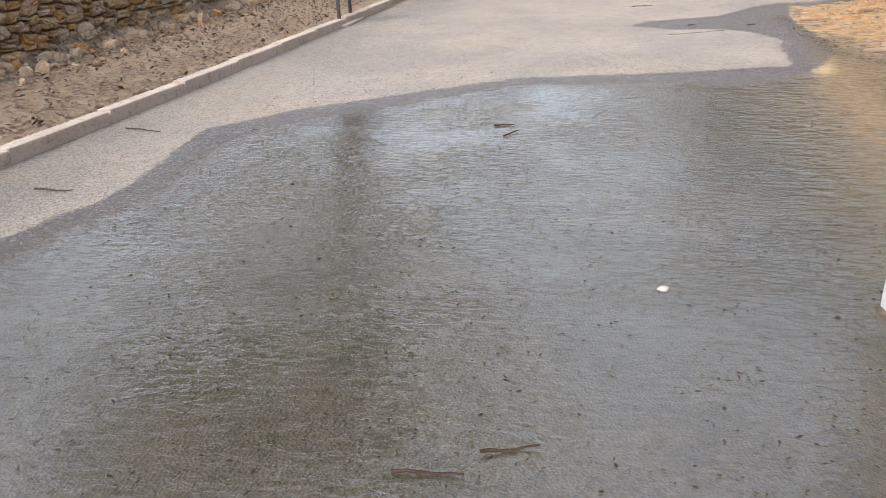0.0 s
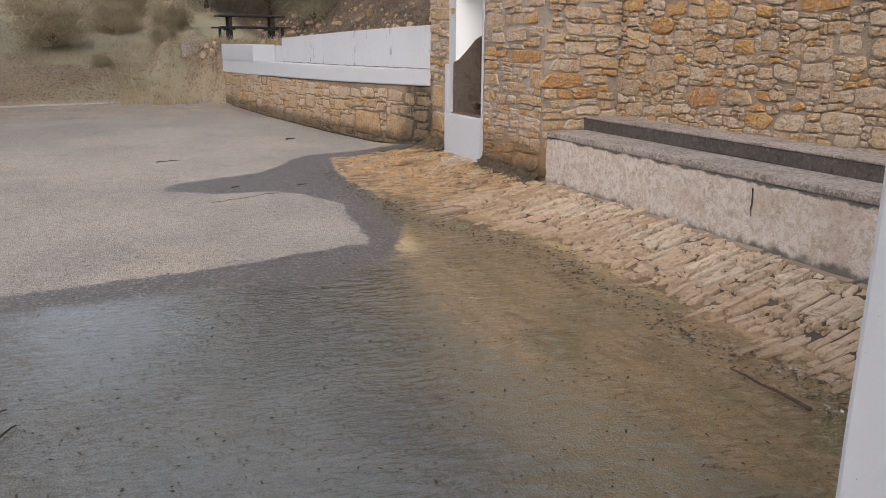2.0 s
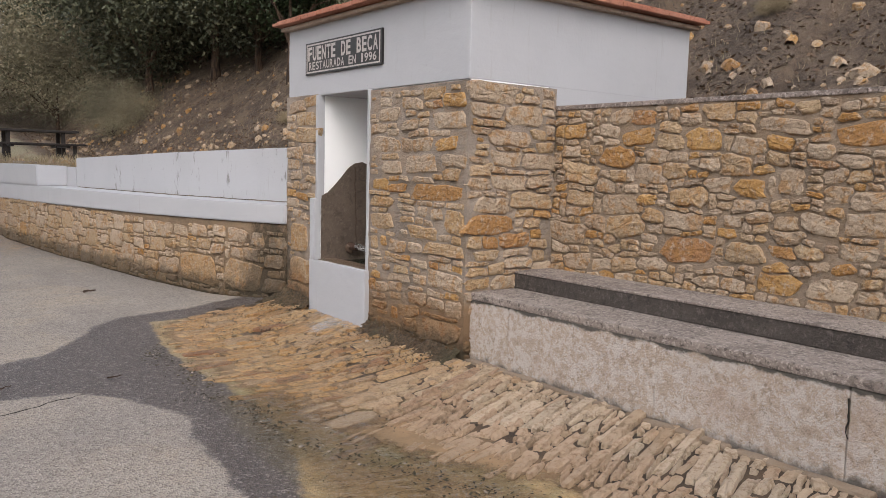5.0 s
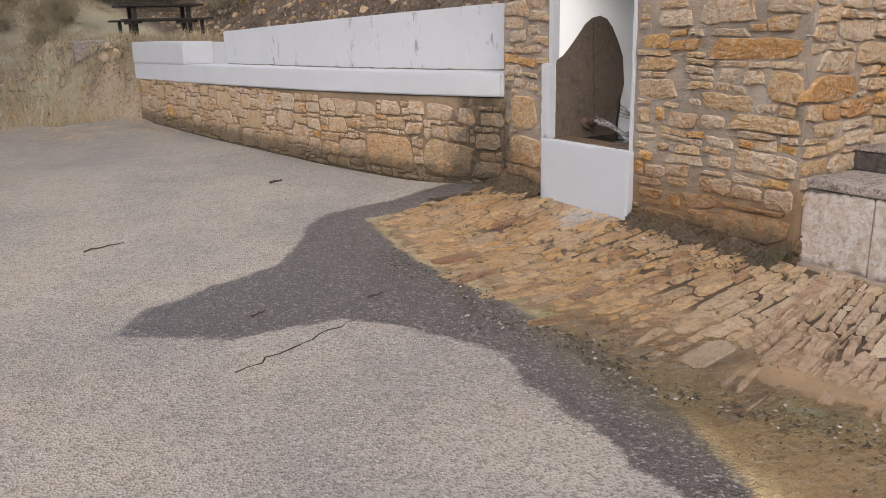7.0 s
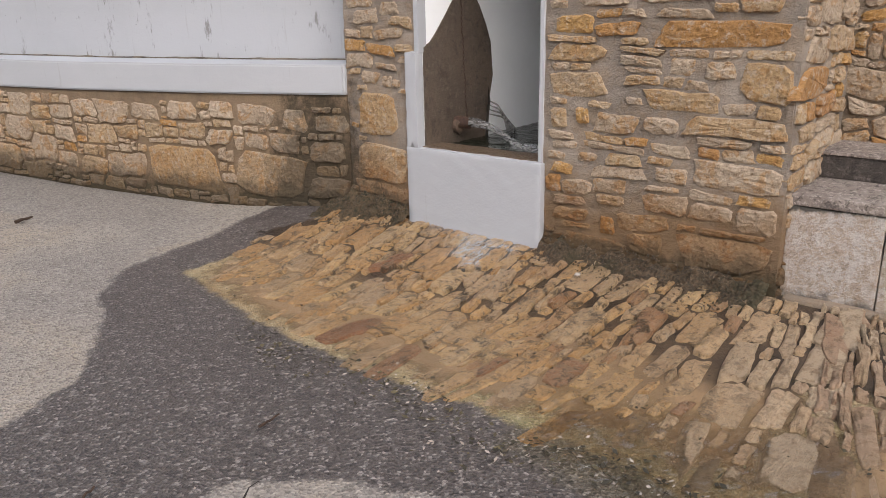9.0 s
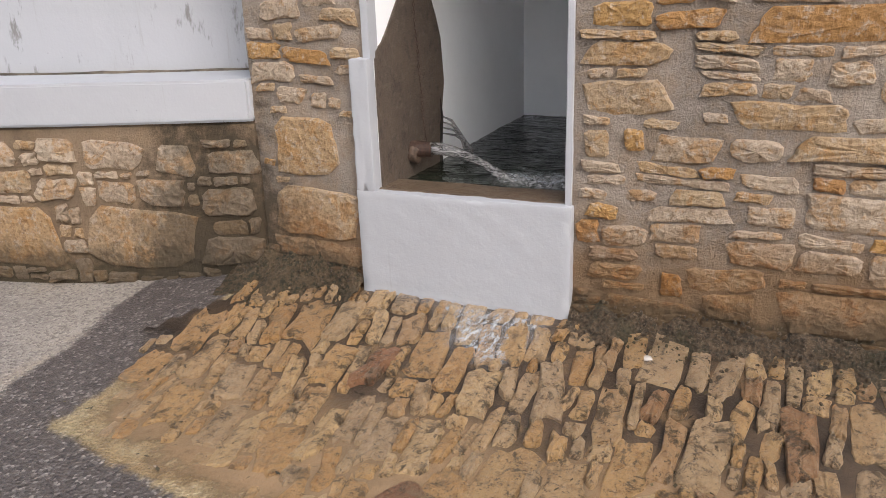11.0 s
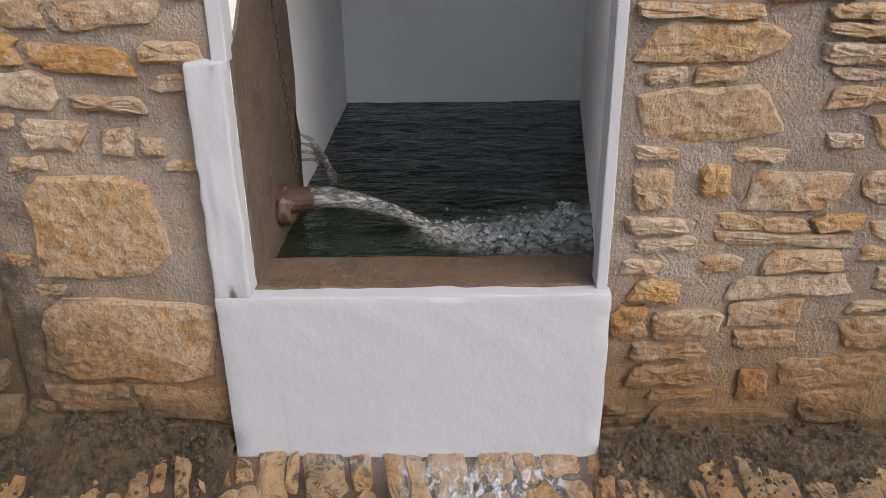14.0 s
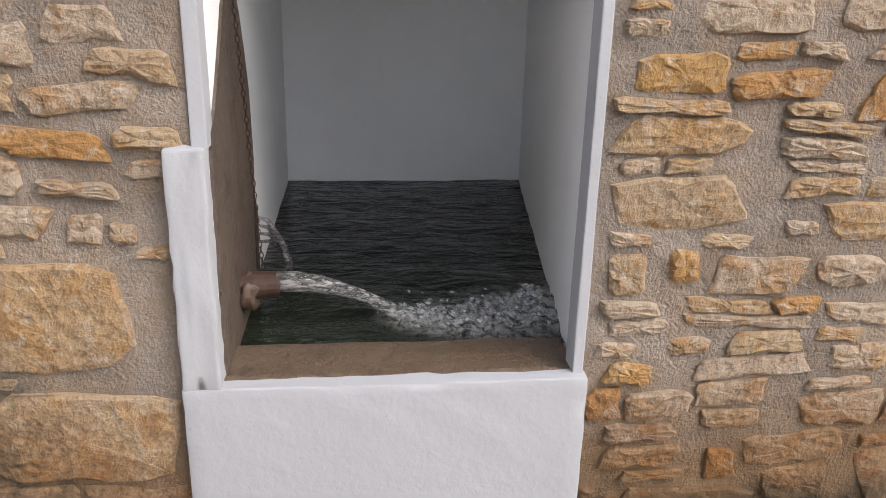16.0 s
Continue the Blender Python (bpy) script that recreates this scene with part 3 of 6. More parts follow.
def outlines(stones, rng, gap, rugged=0.22, turn=7, grow=1.2, sides=20, chop=0.35):
    """Gives each stone an angular outline that swells until it meets its neighbours, less half a joint."""
    data = np.array([st[:4] for st in stones])
    turns = np.radians([rng.uniform(-turn, turn) * min(1.0, 0.24 / max(st[2], st[3])) for st in stones])
    planes = np.array([facets(rng, rugged, chop) for _ in stones])
    ca, sa = np.cos(turns), np.sin(turns)
    steps = np.linspace(0.4, 1.0, 20)
    result = []
    for k, (u, v, w, h) in enumerate(data):
        near = np.nonzero((np.abs(data[:, 0] - u) < (data[:, 2] + w) * 0.8) & (np.abs(data[:, 1] - v) < (data[:, 3] + h) * 0.8))[0]
        near = near[near != k]
        angle = 2 * np.pi * (np.arange(sides) + np.array([rng.uniform(-0.25, 0.25) for _ in range(sides)])) / sides
        c, s = np.cos(angle), np.sin(angle)
        P = planes[k]
        reach = (grow if not stones[k][4] else 1.06) / ((P[:, 0, None] * c + P[:, 1, None] * s) / P[:, 2, None]).max(0)
        T = steps[:, None] * reach[None, :]
        x, y = T * c * w / 2, T * s * h / 2
        X, Y = u + x * ca[k] - y * sa[k], v + x * sa[k] + y * ca[k]
        own = steps[:, None] * grow * np.ones_like(X)
        other = np.full(X.shape, 9.0)
        for q in near:
            dx, dy = X - data[q, 0], Y - data[q, 1]
            a, b = (dx * ca[q] + dy * sa[q]) / (data[q, 2] / 2), (dy * ca[q] - dx * sa[q]) / (data[q, 3] / 2)
            Q = planes[q]
            other = np.minimum(other, ((Q[:, 0, None, None] * a + Q[:, 1, None, None] * b) / Q[:, 2, None, None]).max(0))
        free = other > own
        stop = np.where(free.all(0), len(steps) - 1, np.maximum(np.argmin(free, 0) - 1, 0))
        R = steps[stop] * reach * np.array([rng.uniform(0.965, 1.015) for _ in range(sides)])
        x, y = R * c * w / 2, R * s * h / 2
        length = np.maximum(np.hypot(x, y), 1e-4)
        keep = np.maximum(0.35, 1 - gap * rng.uniform(0.3, 0.8) / length)
        x, y = x * keep, y * keep
        result.append((float(turns[k]), list(zip(x.tolist(), y.tolist()))))
    return result


def stone_mesh(rng, ring, d, rough=1.0):
    """A rough-faced stone with the given outline, standing d proud of the face."""
    n = len(ring)
    xs, ys = [p[0] for p in ring], [p[1] for p in ring]
    w, h = max(xs) - min(xs), max(ys) - min(ys)
    small = min(w, h)
    bev = min(0.007, 0.1 * small)
    tilt_u, tilt_v = rng.uniform(-0.3, 0.3) * d / w, rng.uniform(-0.35, 0.35) * d / h
    verts = [(x * 1.02, y * 1.02, -0.03) for x, y in ring]
    verts += [(x, y, d * rng.uniform(0.25, 0.6)) for x, y in ring]
    for x, y in ring:
        r = max(0.3, 1 - bev / max(0.01, math.hypot(x, y)) * rng.uniform(0.6, 2.2))
        verts.append((x * r, y * r, d * rng.uniform(0.78, 1.08) + tilt_u * x * 2 + tilt_v * y * 2))
    for x, y in ring:
        verts.append((x * 0.55 + rng.uniform(-0.05, 0.05) * small, y * 0.55 + rng.uniform(-0.05, 0.05) * small, d * (1.1 + rough * rng.uniform(-0.22, 0.25)) + tilt_u * x + tilt_v * y))
    verts.append((0, 0, d * (1.1 + rough * rng.uniform(-0.15, 0.2))))
    faces = []
    for r in range(3):
        for k in range(n):
            a, b = r * n + k, r * n + (k + 1) % n
            faces.append((a, b, b + n, a + n))
    faces += [(3 * n + k, 3 * n + (k + 1) % n, 4 * n) for k in range(n)]
    return verts, faces


def lay(parent, tones, rest_material, origin, u, v, stones, gap, depth, rng, name="stone", limit=300, turn=7, rugged=0.25, grow=1.2, chop=0.3, shares=(0.12, 0.45)):
    """Sets stones on a face through origin, spanned by u and v; tones are the ochre, tan and pale materials; past the limit stones are joined into one part."""
    origin, u, v = Vector(origin), Vector(u).normalized(), Vector(v).normalized()
    n = u.cross(v)
    rest_v, rest_f = [], []
    for made, ((cu, cv, w, h, tone), (a, ring)) in enumerate(zip(stones, outlines(stones, rng, gap, rugged, turn, grow, 20, chop))):
        uu, vv = u * math.cos(a) + v * math.sin(a), v * math.cos(a) - u * math.sin(a)
        at = origin + u * cu + v * cv
        m = Matrix(((uu.x, vv.x, n.x, at.x), (uu.y, vv.y, n.y, at.y), (uu.z, vv.z, n.z, at.z), (0, 0, 0, 1)))
        verts, faces = stone_mesh(rng, ring, depth * rng.uniform(0.55, 1.4))
        if not tone:
            k = rng.random()
            tone = "o" if k < shares[0] else "y" if k < shares[1] else "p"
        if made < limit:
            raw(name, verts, faces, tones["oyp".index(tone)], parent).matrix_basis = m
        else:
            k = len(rest_v)
            rest_v += [m @ Vector(p) for p in verts]
            rest_f += [[k + i for i in f] for f in faces]
    if rest_v:
        tagged(raw(name + "_rest", rest_v, rest_f, rest_material, parent), kind="stuff")


def marked(tone, *rows):
    """Well-marked stones of one tone, (y, z, width, height), for the wall that they sit in."""
    return [(*row, tone) for row in rows]


def rough_panel(origin, u, v, length, height, thick, step=0.05, amount=0.012):
    """A wall body whose face, spanned by u and v, is uneven; it reaches back by thick."""
    origin, u, v = Vector(origin), Vector(u).normalized(), Vector(v).normalized()
    n = u.cross(v)
    nu, nv = max(1, round(length / step)), max(1, round(height / step))
    bm = bmesh.new()
    grid = []
    for j in range(nv + 1):
        row = []
        for i in range(nu + 1):
            p = origin + u * (length * i / nu) + v * (height * j / nv)
            row.append(bm.verts.new(p + n * amount * (noise.noise(p * 5) + 0.5 * noise.noise(p * 17))))
        grid.append(row)
    for j in range(nv):
        for i in range(nu):
            bm.faces.new((grid[j][i], grid[j][i + 1], grid[j + 1][i + 1], grid[j + 1][i]))
    rim = grid[0] + [r[-1] for r in grid[1:]] + grid[-1][-2::-1] + [r[0] for r in grid[-2:0:-1]]
    back = [bm.verts.new(p.co - n * thick) for p in rim]
    for k in range(len(rim)):
        bm.faces.new((rim[k], back[k], back[(k + 1) % len(rim)], rim[(k + 1) % len(rim)]))
    bm.faces.new(back[::-1])
    return bm


# ---- plan ----
def smooth(v, a, b):
    t = np.clip((np.asarray(v, float) - a) / (b - a), 0, 1)
    return t * t * (3 - 2 * t)


def yard_z(x, y):
    """The yard: a slight rise, a tilted paved margin along the bench, a shallow run in front of it."""
    x, y = np.asarray(x, float), np.asarray(y, float)
    z = 0.08 + 0.0105 * np.clip(y, -10, 14)
    z = z + 0.10 * np.clip((x - 3.1) / 0.87, 0, 1) * (1 - smooth(y, 11.5, 13))
    return z - 0.02 * np.exp(-((x - 2.45) / 0.4) ** 2) * (1 - smooth(y, 8, 10))


LEFT_WALL = ((3.93, 11.5), (3.65, 12.4), (3.30, 14.0), (2.95, 17.0), (2.70, 20.4))


def left_wall_x(y):
    return np.interp(y, [p[1] for p in LEFT_WALL], [p[0] for p in LEFT_WALL])


def terrain_z(x, y):
    x, y = np.asarray(x, float), np.asarray(y, float)
    z = yard_z(np.minimum(x, 4.2), y)
    z = z + 0.19 * np.clip(y - 21.5, 0, 30) + 0.10 * np.clip(y - 45, 0, 200)
    z = z + smooth(x, -3.75, -4.6) * 0.12
    # terrace behind the loose stone wall
    z = z + smooth(x, -5.75, -6.0) * smooth(y, 15.6, 14.8) * 0.95 + 0.12 * np.clip(-6 - x, 0, 40)
    # ground held by the walls at the fountain's side
    edge = np.where(y < 8.8, 4.95, np.where(y < 11.42, 6.25, left_wall_x(y) + 0.75))
    held = np.where(y < 8.8, 2.12, np.where(y < 11.42, 2.25, np.interp(y, [11.4, 17, 20, 24], [1.75, 1.55, 1.42, 1.5]) + 0.14 * np.clip(y - 27, 0, 30)))
    open_end = smooth(y, 19.8, 21.5)
    step = (1 - open_end) * smooth(x, edge, edge + 0.14) + open_end * smooth(x, 2.55 - 0.45 * np.clip(y - 20.6, 0, 3), 3.3 - 0.45 * np.clip(y - 20.6, 0, 3))
    z = z * (1 - step) + held * step
    foot = np.where(y < 11, 7.6, 7.2 - 0.03 * np.clip(y - 11, 0, 40))
    rise = np.clip(x - foot, 0, 9) * 0.85 + np.clip(x - foot - 9, 0, 60) * 0.35
    rough_end = 0.09 * np.sin(x * 4.1 + 1.7 * np.sin(y * 2.3)) * np.cos(y * 3.3 + np.sin(x * 3.0)) + 0.05 * np.sin(x * 9.0 + y * 5.0)
    z = z + rough_end * smooth(y, 20.6, 21.4) * smooth(x, 0.0, 2.0) * smooth(x, 7.0, 5.0)
    lump = np.sin(x * 1.3 + 0.7 * np.sin(y * 0.9)) * np.cos(y * 0.8 + 0.5 * np.sin(x)) * 0.22
    z = z + rise + lump * smooth(x, foot - 0.5, foot + 2)
    return z


WET = ((3.6, 12.1), (2.37, 11.83), (2.13, 11.6), (1.81, 11.05), (1.56, 10.73), (1.01, 10.52), (0.61, 10.31), (0.42, 10.05), (0.96, 9.66), (1.53, 9.62), (1.75, 9.28), (1.95, 8.8), (1.84, 8.45), (1.82, 8.04), (1.72, 7.44), (0.76, 7.2), (-0.65, 7.02), (-2.3, 5.85), (-2.75, 5.3), (-2.65, 3.9), (-3.0, 2.8), (-3.3, -4.0), (4.5, -4.0), (4.5, 12.1))
FILM_EDGE = ((3.05, 8.2), (2.75, 9.2), (2.2, 9.1), (2.05, 8.3), (1.95, 7.2), (1.2, 6.7), (0.6, 6.85), (-0.65, 6.75), (-2.2, 5.5), (-2.5, 4.9), (-2.45, 3.8), (-2.9, 2.6), (-3.2, -3.5), (2.8, -3.5), (2.97, 3.0), (3.06, 4.5), (3.08, 6.8))
OCHRE = ((2.6, 11.5), (2.4, 10.6), (2.35, 9.8), (2.4, 9.2), (2.4, 8.7), (2.3, 8.2), (2.0, 7.4), (1.85, 6.5), (1.75, 5.4), (1.95, 4.4), (2.2, 3.4), (2.3, 2.0), (2.3, -1.0), (4.2, -1.0), (4.2, 11.6))
PAVED = ((2.5, 11.42), (2.34, 10.6), (2.32, 9.8), (2.34, 9.2), (2.42, 8.7), (2.42, 8.2), (2.55, 7.7), (2.95, 6.8), (2.85, 5.5), (2.75, 4.9), (2.8, 4.4), (2.85, 3.6), (2.85, 1.6), (3.98, 1.6), (3.98, 8.7), (3.92, 8.72), (3.92, 11.46), (3.3, 11.75))


def inside_distance(x, y, poly):
    """Distance to a polygon's edge, positive inside."""
    x, y = np.asarray(x, float), np.asarray(y, float)
    best, inside = np.full(x.shape, 1e9), np.zeros(x.shape, bool)
    for (ax, ay), (bx, by) in zip(poly, poly[1:] + poly[:1]):
        dx, dy = bx - ax, by - ay
        t = np.clip(((x - ax) * dx + (y - ay) * dy) / (dx * dx + dy * dy), 0, 1)
        best = np.minimum(best, np.hypot(x - ax - t * dx, y - ay - t * dy))
        cross = (ay > y) != (by > y)
        inside ^= cross & (x < (bx - ax) * (y - ay) / ((by - ay) or 1e-9) + ax)
    return np.where(inside, best, -best)


def spread(a, b, fine, lo, hi):
    """Grid lines: even between a and b, ever wider out to lo and hi."""
    mid = list(np.arange(a, b + 1e-6, fine))
    out, s = [mid[-1]], fine
    while out[-1] < hi:
        s *= 1.09
        out.append(out[-1] + s)
    back, s = [mid[0]], fine
    while back[-1] > lo:
        s *= 1.09
        back.append(back[-1] - s)
    return np.array(back[:0:-1] + mid + out[1:])


def build_ground():
    xs, ys = spread(-3.6, 5.2, 0.05, -600, 600), spread(0.5, 13.0, 0.05, -600, 900)
    X, Y = np.meshgrid(xs, ys)
    Z = terrain_z(X, Y)
    flat = np.stack([X, Y, Z], -1).reshape(-1, 3)
    nx, ny = len(xs), len(ys)
    i = np.arange(nx - 1)[None, :] + nx * np.arange(ny - 1)[:, None]
    faces = np.stack([i, i + 1, i + 1 + nx, i + nx], -1).reshape(-1, 4)
    mesh = bpy.data.meshes.new("ground")
    mesh.from_pydata(flat.tolist(), [], faces.tolist())
    mesh.update()
    mesh.shade_smooth()
    x, y = flat[:, 0], flat[:, 1]
    kerb_x = np.interp(y, [2, 5, 10.6, 20.4], [-3.95, -3.8, -3.42, -3.0])
    soil = np.maximum.reduce([smooth(x, 2.0, 2.6) * smooth(y, 20.2, 20.6), smooth(x, kerb_x + 0.1, kerb_x - 0.1), smooth(y, 20.9, 22.0), smooth(x, 4.7, 5.0)])
    dusty = smooth(y, 11, 19.5) * 0.5 + smooth(x, kerb_x + 1.9, kerb_x) * 0.44
    values = {
        "wet": inside_distance(x, y, WET),
        "soil": np.maximum(soil, dusty),
        "sediment": np.where(y > 7.8, smooth(inside_distance(x, y, OCHRE), -0.14, 0.12), smooth(inside_distance(x, y, OCHRE), -0.14 - 0.5 * smooth(y, 7.8, 6.8), 0.12 + 0.35 * smooth(y, 7.8, 6.8))),
        "silt": smooth(inside_distance(x, y, FILM_EDGE), -0.05, 0.5),
        "hill": smooth(x, 4.7, 5.2) * smooth(y, 60, 30),
    }
    for key, v in values.items():
        mesh.attributes.new(key, "FLOAT", "POINT").data.foreach_set("value", v.astype(np.float32))
    return tagged(mesh_object("ground", mesh, GROUND), "grey worn asphalt yard, partly flooded, with earth and hillside beyond", "ground", kind="structure")


build_ground()


def sheet(name, poly, step, lift, material, attribute=None, margin=0.0, kind="structure"):
    """A thin sheet that follows the yard inside a polygon."""
    px, py = [p[0] for p in poly], [p[1] for p in poly]
    xs, ys = np.arange(min(px) - step, max(px) + 2 * step, step), np.arange(min(py) - step, max(py) + 2 * step, step)
    X, Y = np.meshgrid(xs, ys)
    D = inside_distance(X, Y, poly)
    nx = len(xs)
    keep = (D[:-1, :-1] > margin) & (D[1:, 1:] > margin) & (D[1:, :-1] > margin) & (D[:-1, 1:] > margin)
    jj, ii = np.nonzero(keep)
    a = jj * nx + ii
    faces = np.stack([a, a + 1, a + 1 + nx, a + nx], -1)
    used, inverse = np.unique(faces, return_inverse=True)
    x, y = X.ravel()[used], Y.ravel()[used]
    co = np.stack([x, y, yard_z(x, y) + lift], -1)
    mesh = bpy.data.meshes.new(name)
    mesh.from_pydata(co.tolist(), [], inverse.reshape(faces.shape).tolist())
    mesh.update()
    mesh.shade_smooth()
    if attribute:
        mesh.attributes.new(attribute, "FLOAT", "POINT").data.foreach_set("value", D.ravel()[used].astype(np.float32))
    return mesh_object(name, mesh, material)


film = tagged(sheet("water", FILM_EDGE, 0.06, 0.007, FILM, "depth", -0.02), "shallow clear water flooding the asphalt, finely rippled", "water", kind="structure")
film.visible_shadow = False

# ---- retaining wall and bench ----
rubble_loose = [unit_stone(s + 300, 2.6, 0.75, 8, 0.22) for s in range(16)]


WALL_X = 4.80
wall_retaining = tagged(part("wall_retaining", rough_panel((WALL_X, 8.71, 0.1), (0, -1, 0), (0, 0, 1), 11.0, 2.02, 0.3), MORTAR), "rubble stone retaining wall in tan and ochre, mortared", "wall", kind="structure")
WALL_MARKED = marked("o", (4.8, 1.92, 0.27, 0.21), (3.86, 2.0, 0.22, 0.13), (3.83, 1.86, 0.28, 0.12), (3.56, 1.84, 0.16, 0.1), (4.44, 1.57, 0.25, 0.16), (6.31, 1.9, 0.38, 0.15), (7.02, 1.58, 0.22, 0.14), (7.37, 1.88, 0.28, 0.15), (7.89, 1.9, 0.3, 0.12), (7.45, 1.16, 0.4, 0.18), (4.24, 1.5, 0.22, 0.13))
WALL_MARKED += marked("y", (3.82, 1.66, 0.19, 0.13), (3.59, 1.64, 0.16, 0.14), (5.5, 1.61, 0.3, 0.17), (4.55, 1.26, 0.2, 0.16), (7.04, 1.18, 0.28, 0.14), (5.91, 1.97, 0.33, 0.16))
WALL_MARKED += marked("p", (6.76, 1.63, 0.18, 0.18), (5.34, 1.1, 0.32, 0.15), (4.22, 1.24, 0.33, 0.13), (6.04, 1.61, 0.18, 0.15), (5.76, 1.58, 0.18, 0.15), (6.48, 1.02, 0.28, 0.14), (6.58, 1.39, 0.25, 0.12), (4.0, 1.4, 0.28, 0.11), (4.13, 2.0, 0.22, 0.13), (6.83, 1.96, 0.34, 0.1), (4.32, 1.03, 0.33, 0.16), (5.03, 1.56, 0.22, 0.18))
RUBBLE = ((130, 0.2, 0.34, 0.1, 0.17, 0.04), (500, 0.14, 0.26, 0.07, 0.13, 0.06), (900, 0.09, 0.17, 0.045, 0.09, 0.08), (900, 0.06, 0.12, 0.035, 0.06, 0.1))
lay(wall_retaining, STONE, STONE_LOOSE, (WALL_X, 8.69, 0.88), (0, -1, 0), (0, 0, 1), fill(6.3, 1.23, [(8.69 - y, z - 0.88, w, h, k) for y, z, w, h, k in WALL_MARKED], RUBBLE, 11), 0.010, 0.016, random.Random(5), limit=420, turn=16, rugged=0.38, grow=1.3)
part("coping", roughen(box((WALL_X - 0.01, -2.3, 2.118), (WALL_X + 0.32, 8.7, 2.15), 0.006), 0.004, 3, 3), GREY_TOP, wall_retaining, "thin grey cement coping")

bench = thing("stone_bench", "long two-step bench, whitewashed stone front, dark weathered top", "bench")
JOINTS = (8.69, 8.28, 7.05, 5.97, 4.03, 2.1, 0.4)
for far, near in zip(JOINTS, JOINTS[1:]):
    part("front_slab", roughen(box((3.985, near + 0.002, 0.08), (4.3, far - 0.002, 0.712), 0.008), 0.006, 5, 6), BENCH, bench)
part("seat", roughen(box((3.98, 0.4, 0.712), (4.43, 8.685, 0.768), 0.014), 0.006, 4, 8), GREY_TOP, bench, "grey lichened cement seat")
part("back_step", roughen(box((4.40, 0.4, 0.766), (4.81, 8.69, 0.884), 0.012), 0.006, 4, 8), DARK_TOP, bench, "almost black weathered riser")
part("back_step_top", roughen(box((4.392, 0.4, 0.882), (4.81, 8.69, 0.898), 0.005), 0.004, 4, 8), GREY_TOP, bench)


def crack(y, z0, z1, parent, seed):
    rng = random.Random(seed)
    pts = [(3.982, y + rng.uniform(-0.008, 0.008), z0 + (z1 - z0) * k / 7) for k in range(8)]
    return part("crack", tube(pts, [0.0025 + 0.003 * rng.random() for _ in pts], 5), CRACK, parent)


crack(5.97, 0.47, 0.66, bench, 1)
crack(4.03, 0.4, 0.66, bench, 2)
for k in range(9):
    far, near = 8.66 - k * 0.72, 7.97 - k * 0.72
    if k == 0:
        toe = tagged(new("toe_strip"), "narrow cracked mortar strip at the bench's foot", "trim", kind="structure")
    z = float(yard_z(3.95, (far + near) / 2))
    part("strip", roughen(box((3.915, near + 0.01, z - 0.05), (3.985, far, z + 0.022), 0.012), 0.012, 9, 5), MORTAR, toe)

# ---- fountain house ----
house = thing("fountain_house", "small white fountain house on rubble stone piers, open front", "fountain house")
FX = 3.93
# inner walls carry the brightened white, lighter than the outer limewash
part("wall", prism(((FX + 0.03, 8.72), (FX + 0.03, 9.985), (FX + 0.031, 10.0), (6.0, 9.73), (6.0, 8.72)), 0.0, 2.30), WHITE_BRIGHTENED, house)
part("wall", box((FX + 0.03, 10.87, 0.0), (6.0, 11.48, 2.30)), WHITE_BRIGHTENED, house)
part("wall", box((6.0, 8.72, 0.0), (6.46, 11.48, 2.30)), WHITE_BRIGHTENED, house)
part("upper_wall", roughen(box((FX + 0.012, 8.715, 2.29), (6.47, 11.49, 2.93), 0.01), 0.005, 2.5, 8), WHITE, house, "whitewashed upper wall")
part("side_wall", box((4.74, 8.712, 1.9), (6.47, 8.73, 2.292)), WHITE, house)
pier = part("stone_pier", rough_panel((FX, 9.985, 0.12), (0, -1, 0), (0, 0, 1), 1.29, 2.16, 0.06, 0.04), MORTAR_DAMP, house, "rubble masonry pier, damp at the foot")


PIER_MARKED = marked("o", (9.04, 1.47, 0.62, 0.13), (9.58, 1.49, 0.24, 0.07), (9.75, 1.05, 0.08, 0.09), (9.06, 0.92, 0.12, 0.06), (9.86, 0.76, 0.13, 0.07), (9.58, 0.48, 0.09, 0.1))
PIER_MARKED += marked("y", (9.79, 1.37, 0.32, 0.1), (9.78, 1.21, 0.32, 0.14), (8.83, 1.26, 0.24, 0.19), (9.42, 1.25, 0.2, 0.06), (9.21, 1.16, 0.38, 0.1), (9.89, 1.03, 0.11, 0.13), (8.96, 1.05, 0.48, 0.1), (9.57, 0.62, 0.17, 0.07), (9.81, 0.51, 0.21, 0.08), (9.36, 0.41, 0.2, 0.12))
PIER_MARKED += marked("p", (9.44, 1.34, 0.24, 0.06), (9.22, 1.32, 0.14, 0.09), (9.04, 1.31, 0.15, 0.1), (9.56, 1.02, 0.25, 0.12), (9.31, 1.03, 0.19, 0.1), (9.85, 0.89, 0.17, 0.05), (9.53, 0.77, 0.31, 0.07), (9.24, 0.79, 0.18, 0.09), (8.93, 0.82, 0.42, 0.14), (9.27, 0.64, 0.24, 0.11), (8.81, 0.62, 0.2, 0.14), (8.97, 0.43, 0.44, 0.18), (9.56, 0.9, 0.36, 0.04))
COURSED = ((120, 0.26, 0.42, 0.09, 0.16, 0.03), (400, 0.16, 0.3, 0.065, 0.12, 0.04), (260, 0.11, 0.2, 0.04, 0.08, 0.03), (60, 0.06, 0.12, 0.03, 0.05, 0.02))
lay(pier, STONE_DAMP, STONE_LOOSE, (FX, 9.975, 0.22), (0, -1, 0), (0, 0, 1), fill(1.28, 2.05, [(9.975 - y, z - 0.22, w, h, k) for y, z, w, h, k in PIER_MARKED], COURSED, 21, 0.012, (0.1, 0.035)), 0.012, 0.013, random.Random(6), turn=6, rugged=0.2, grow=1.08)
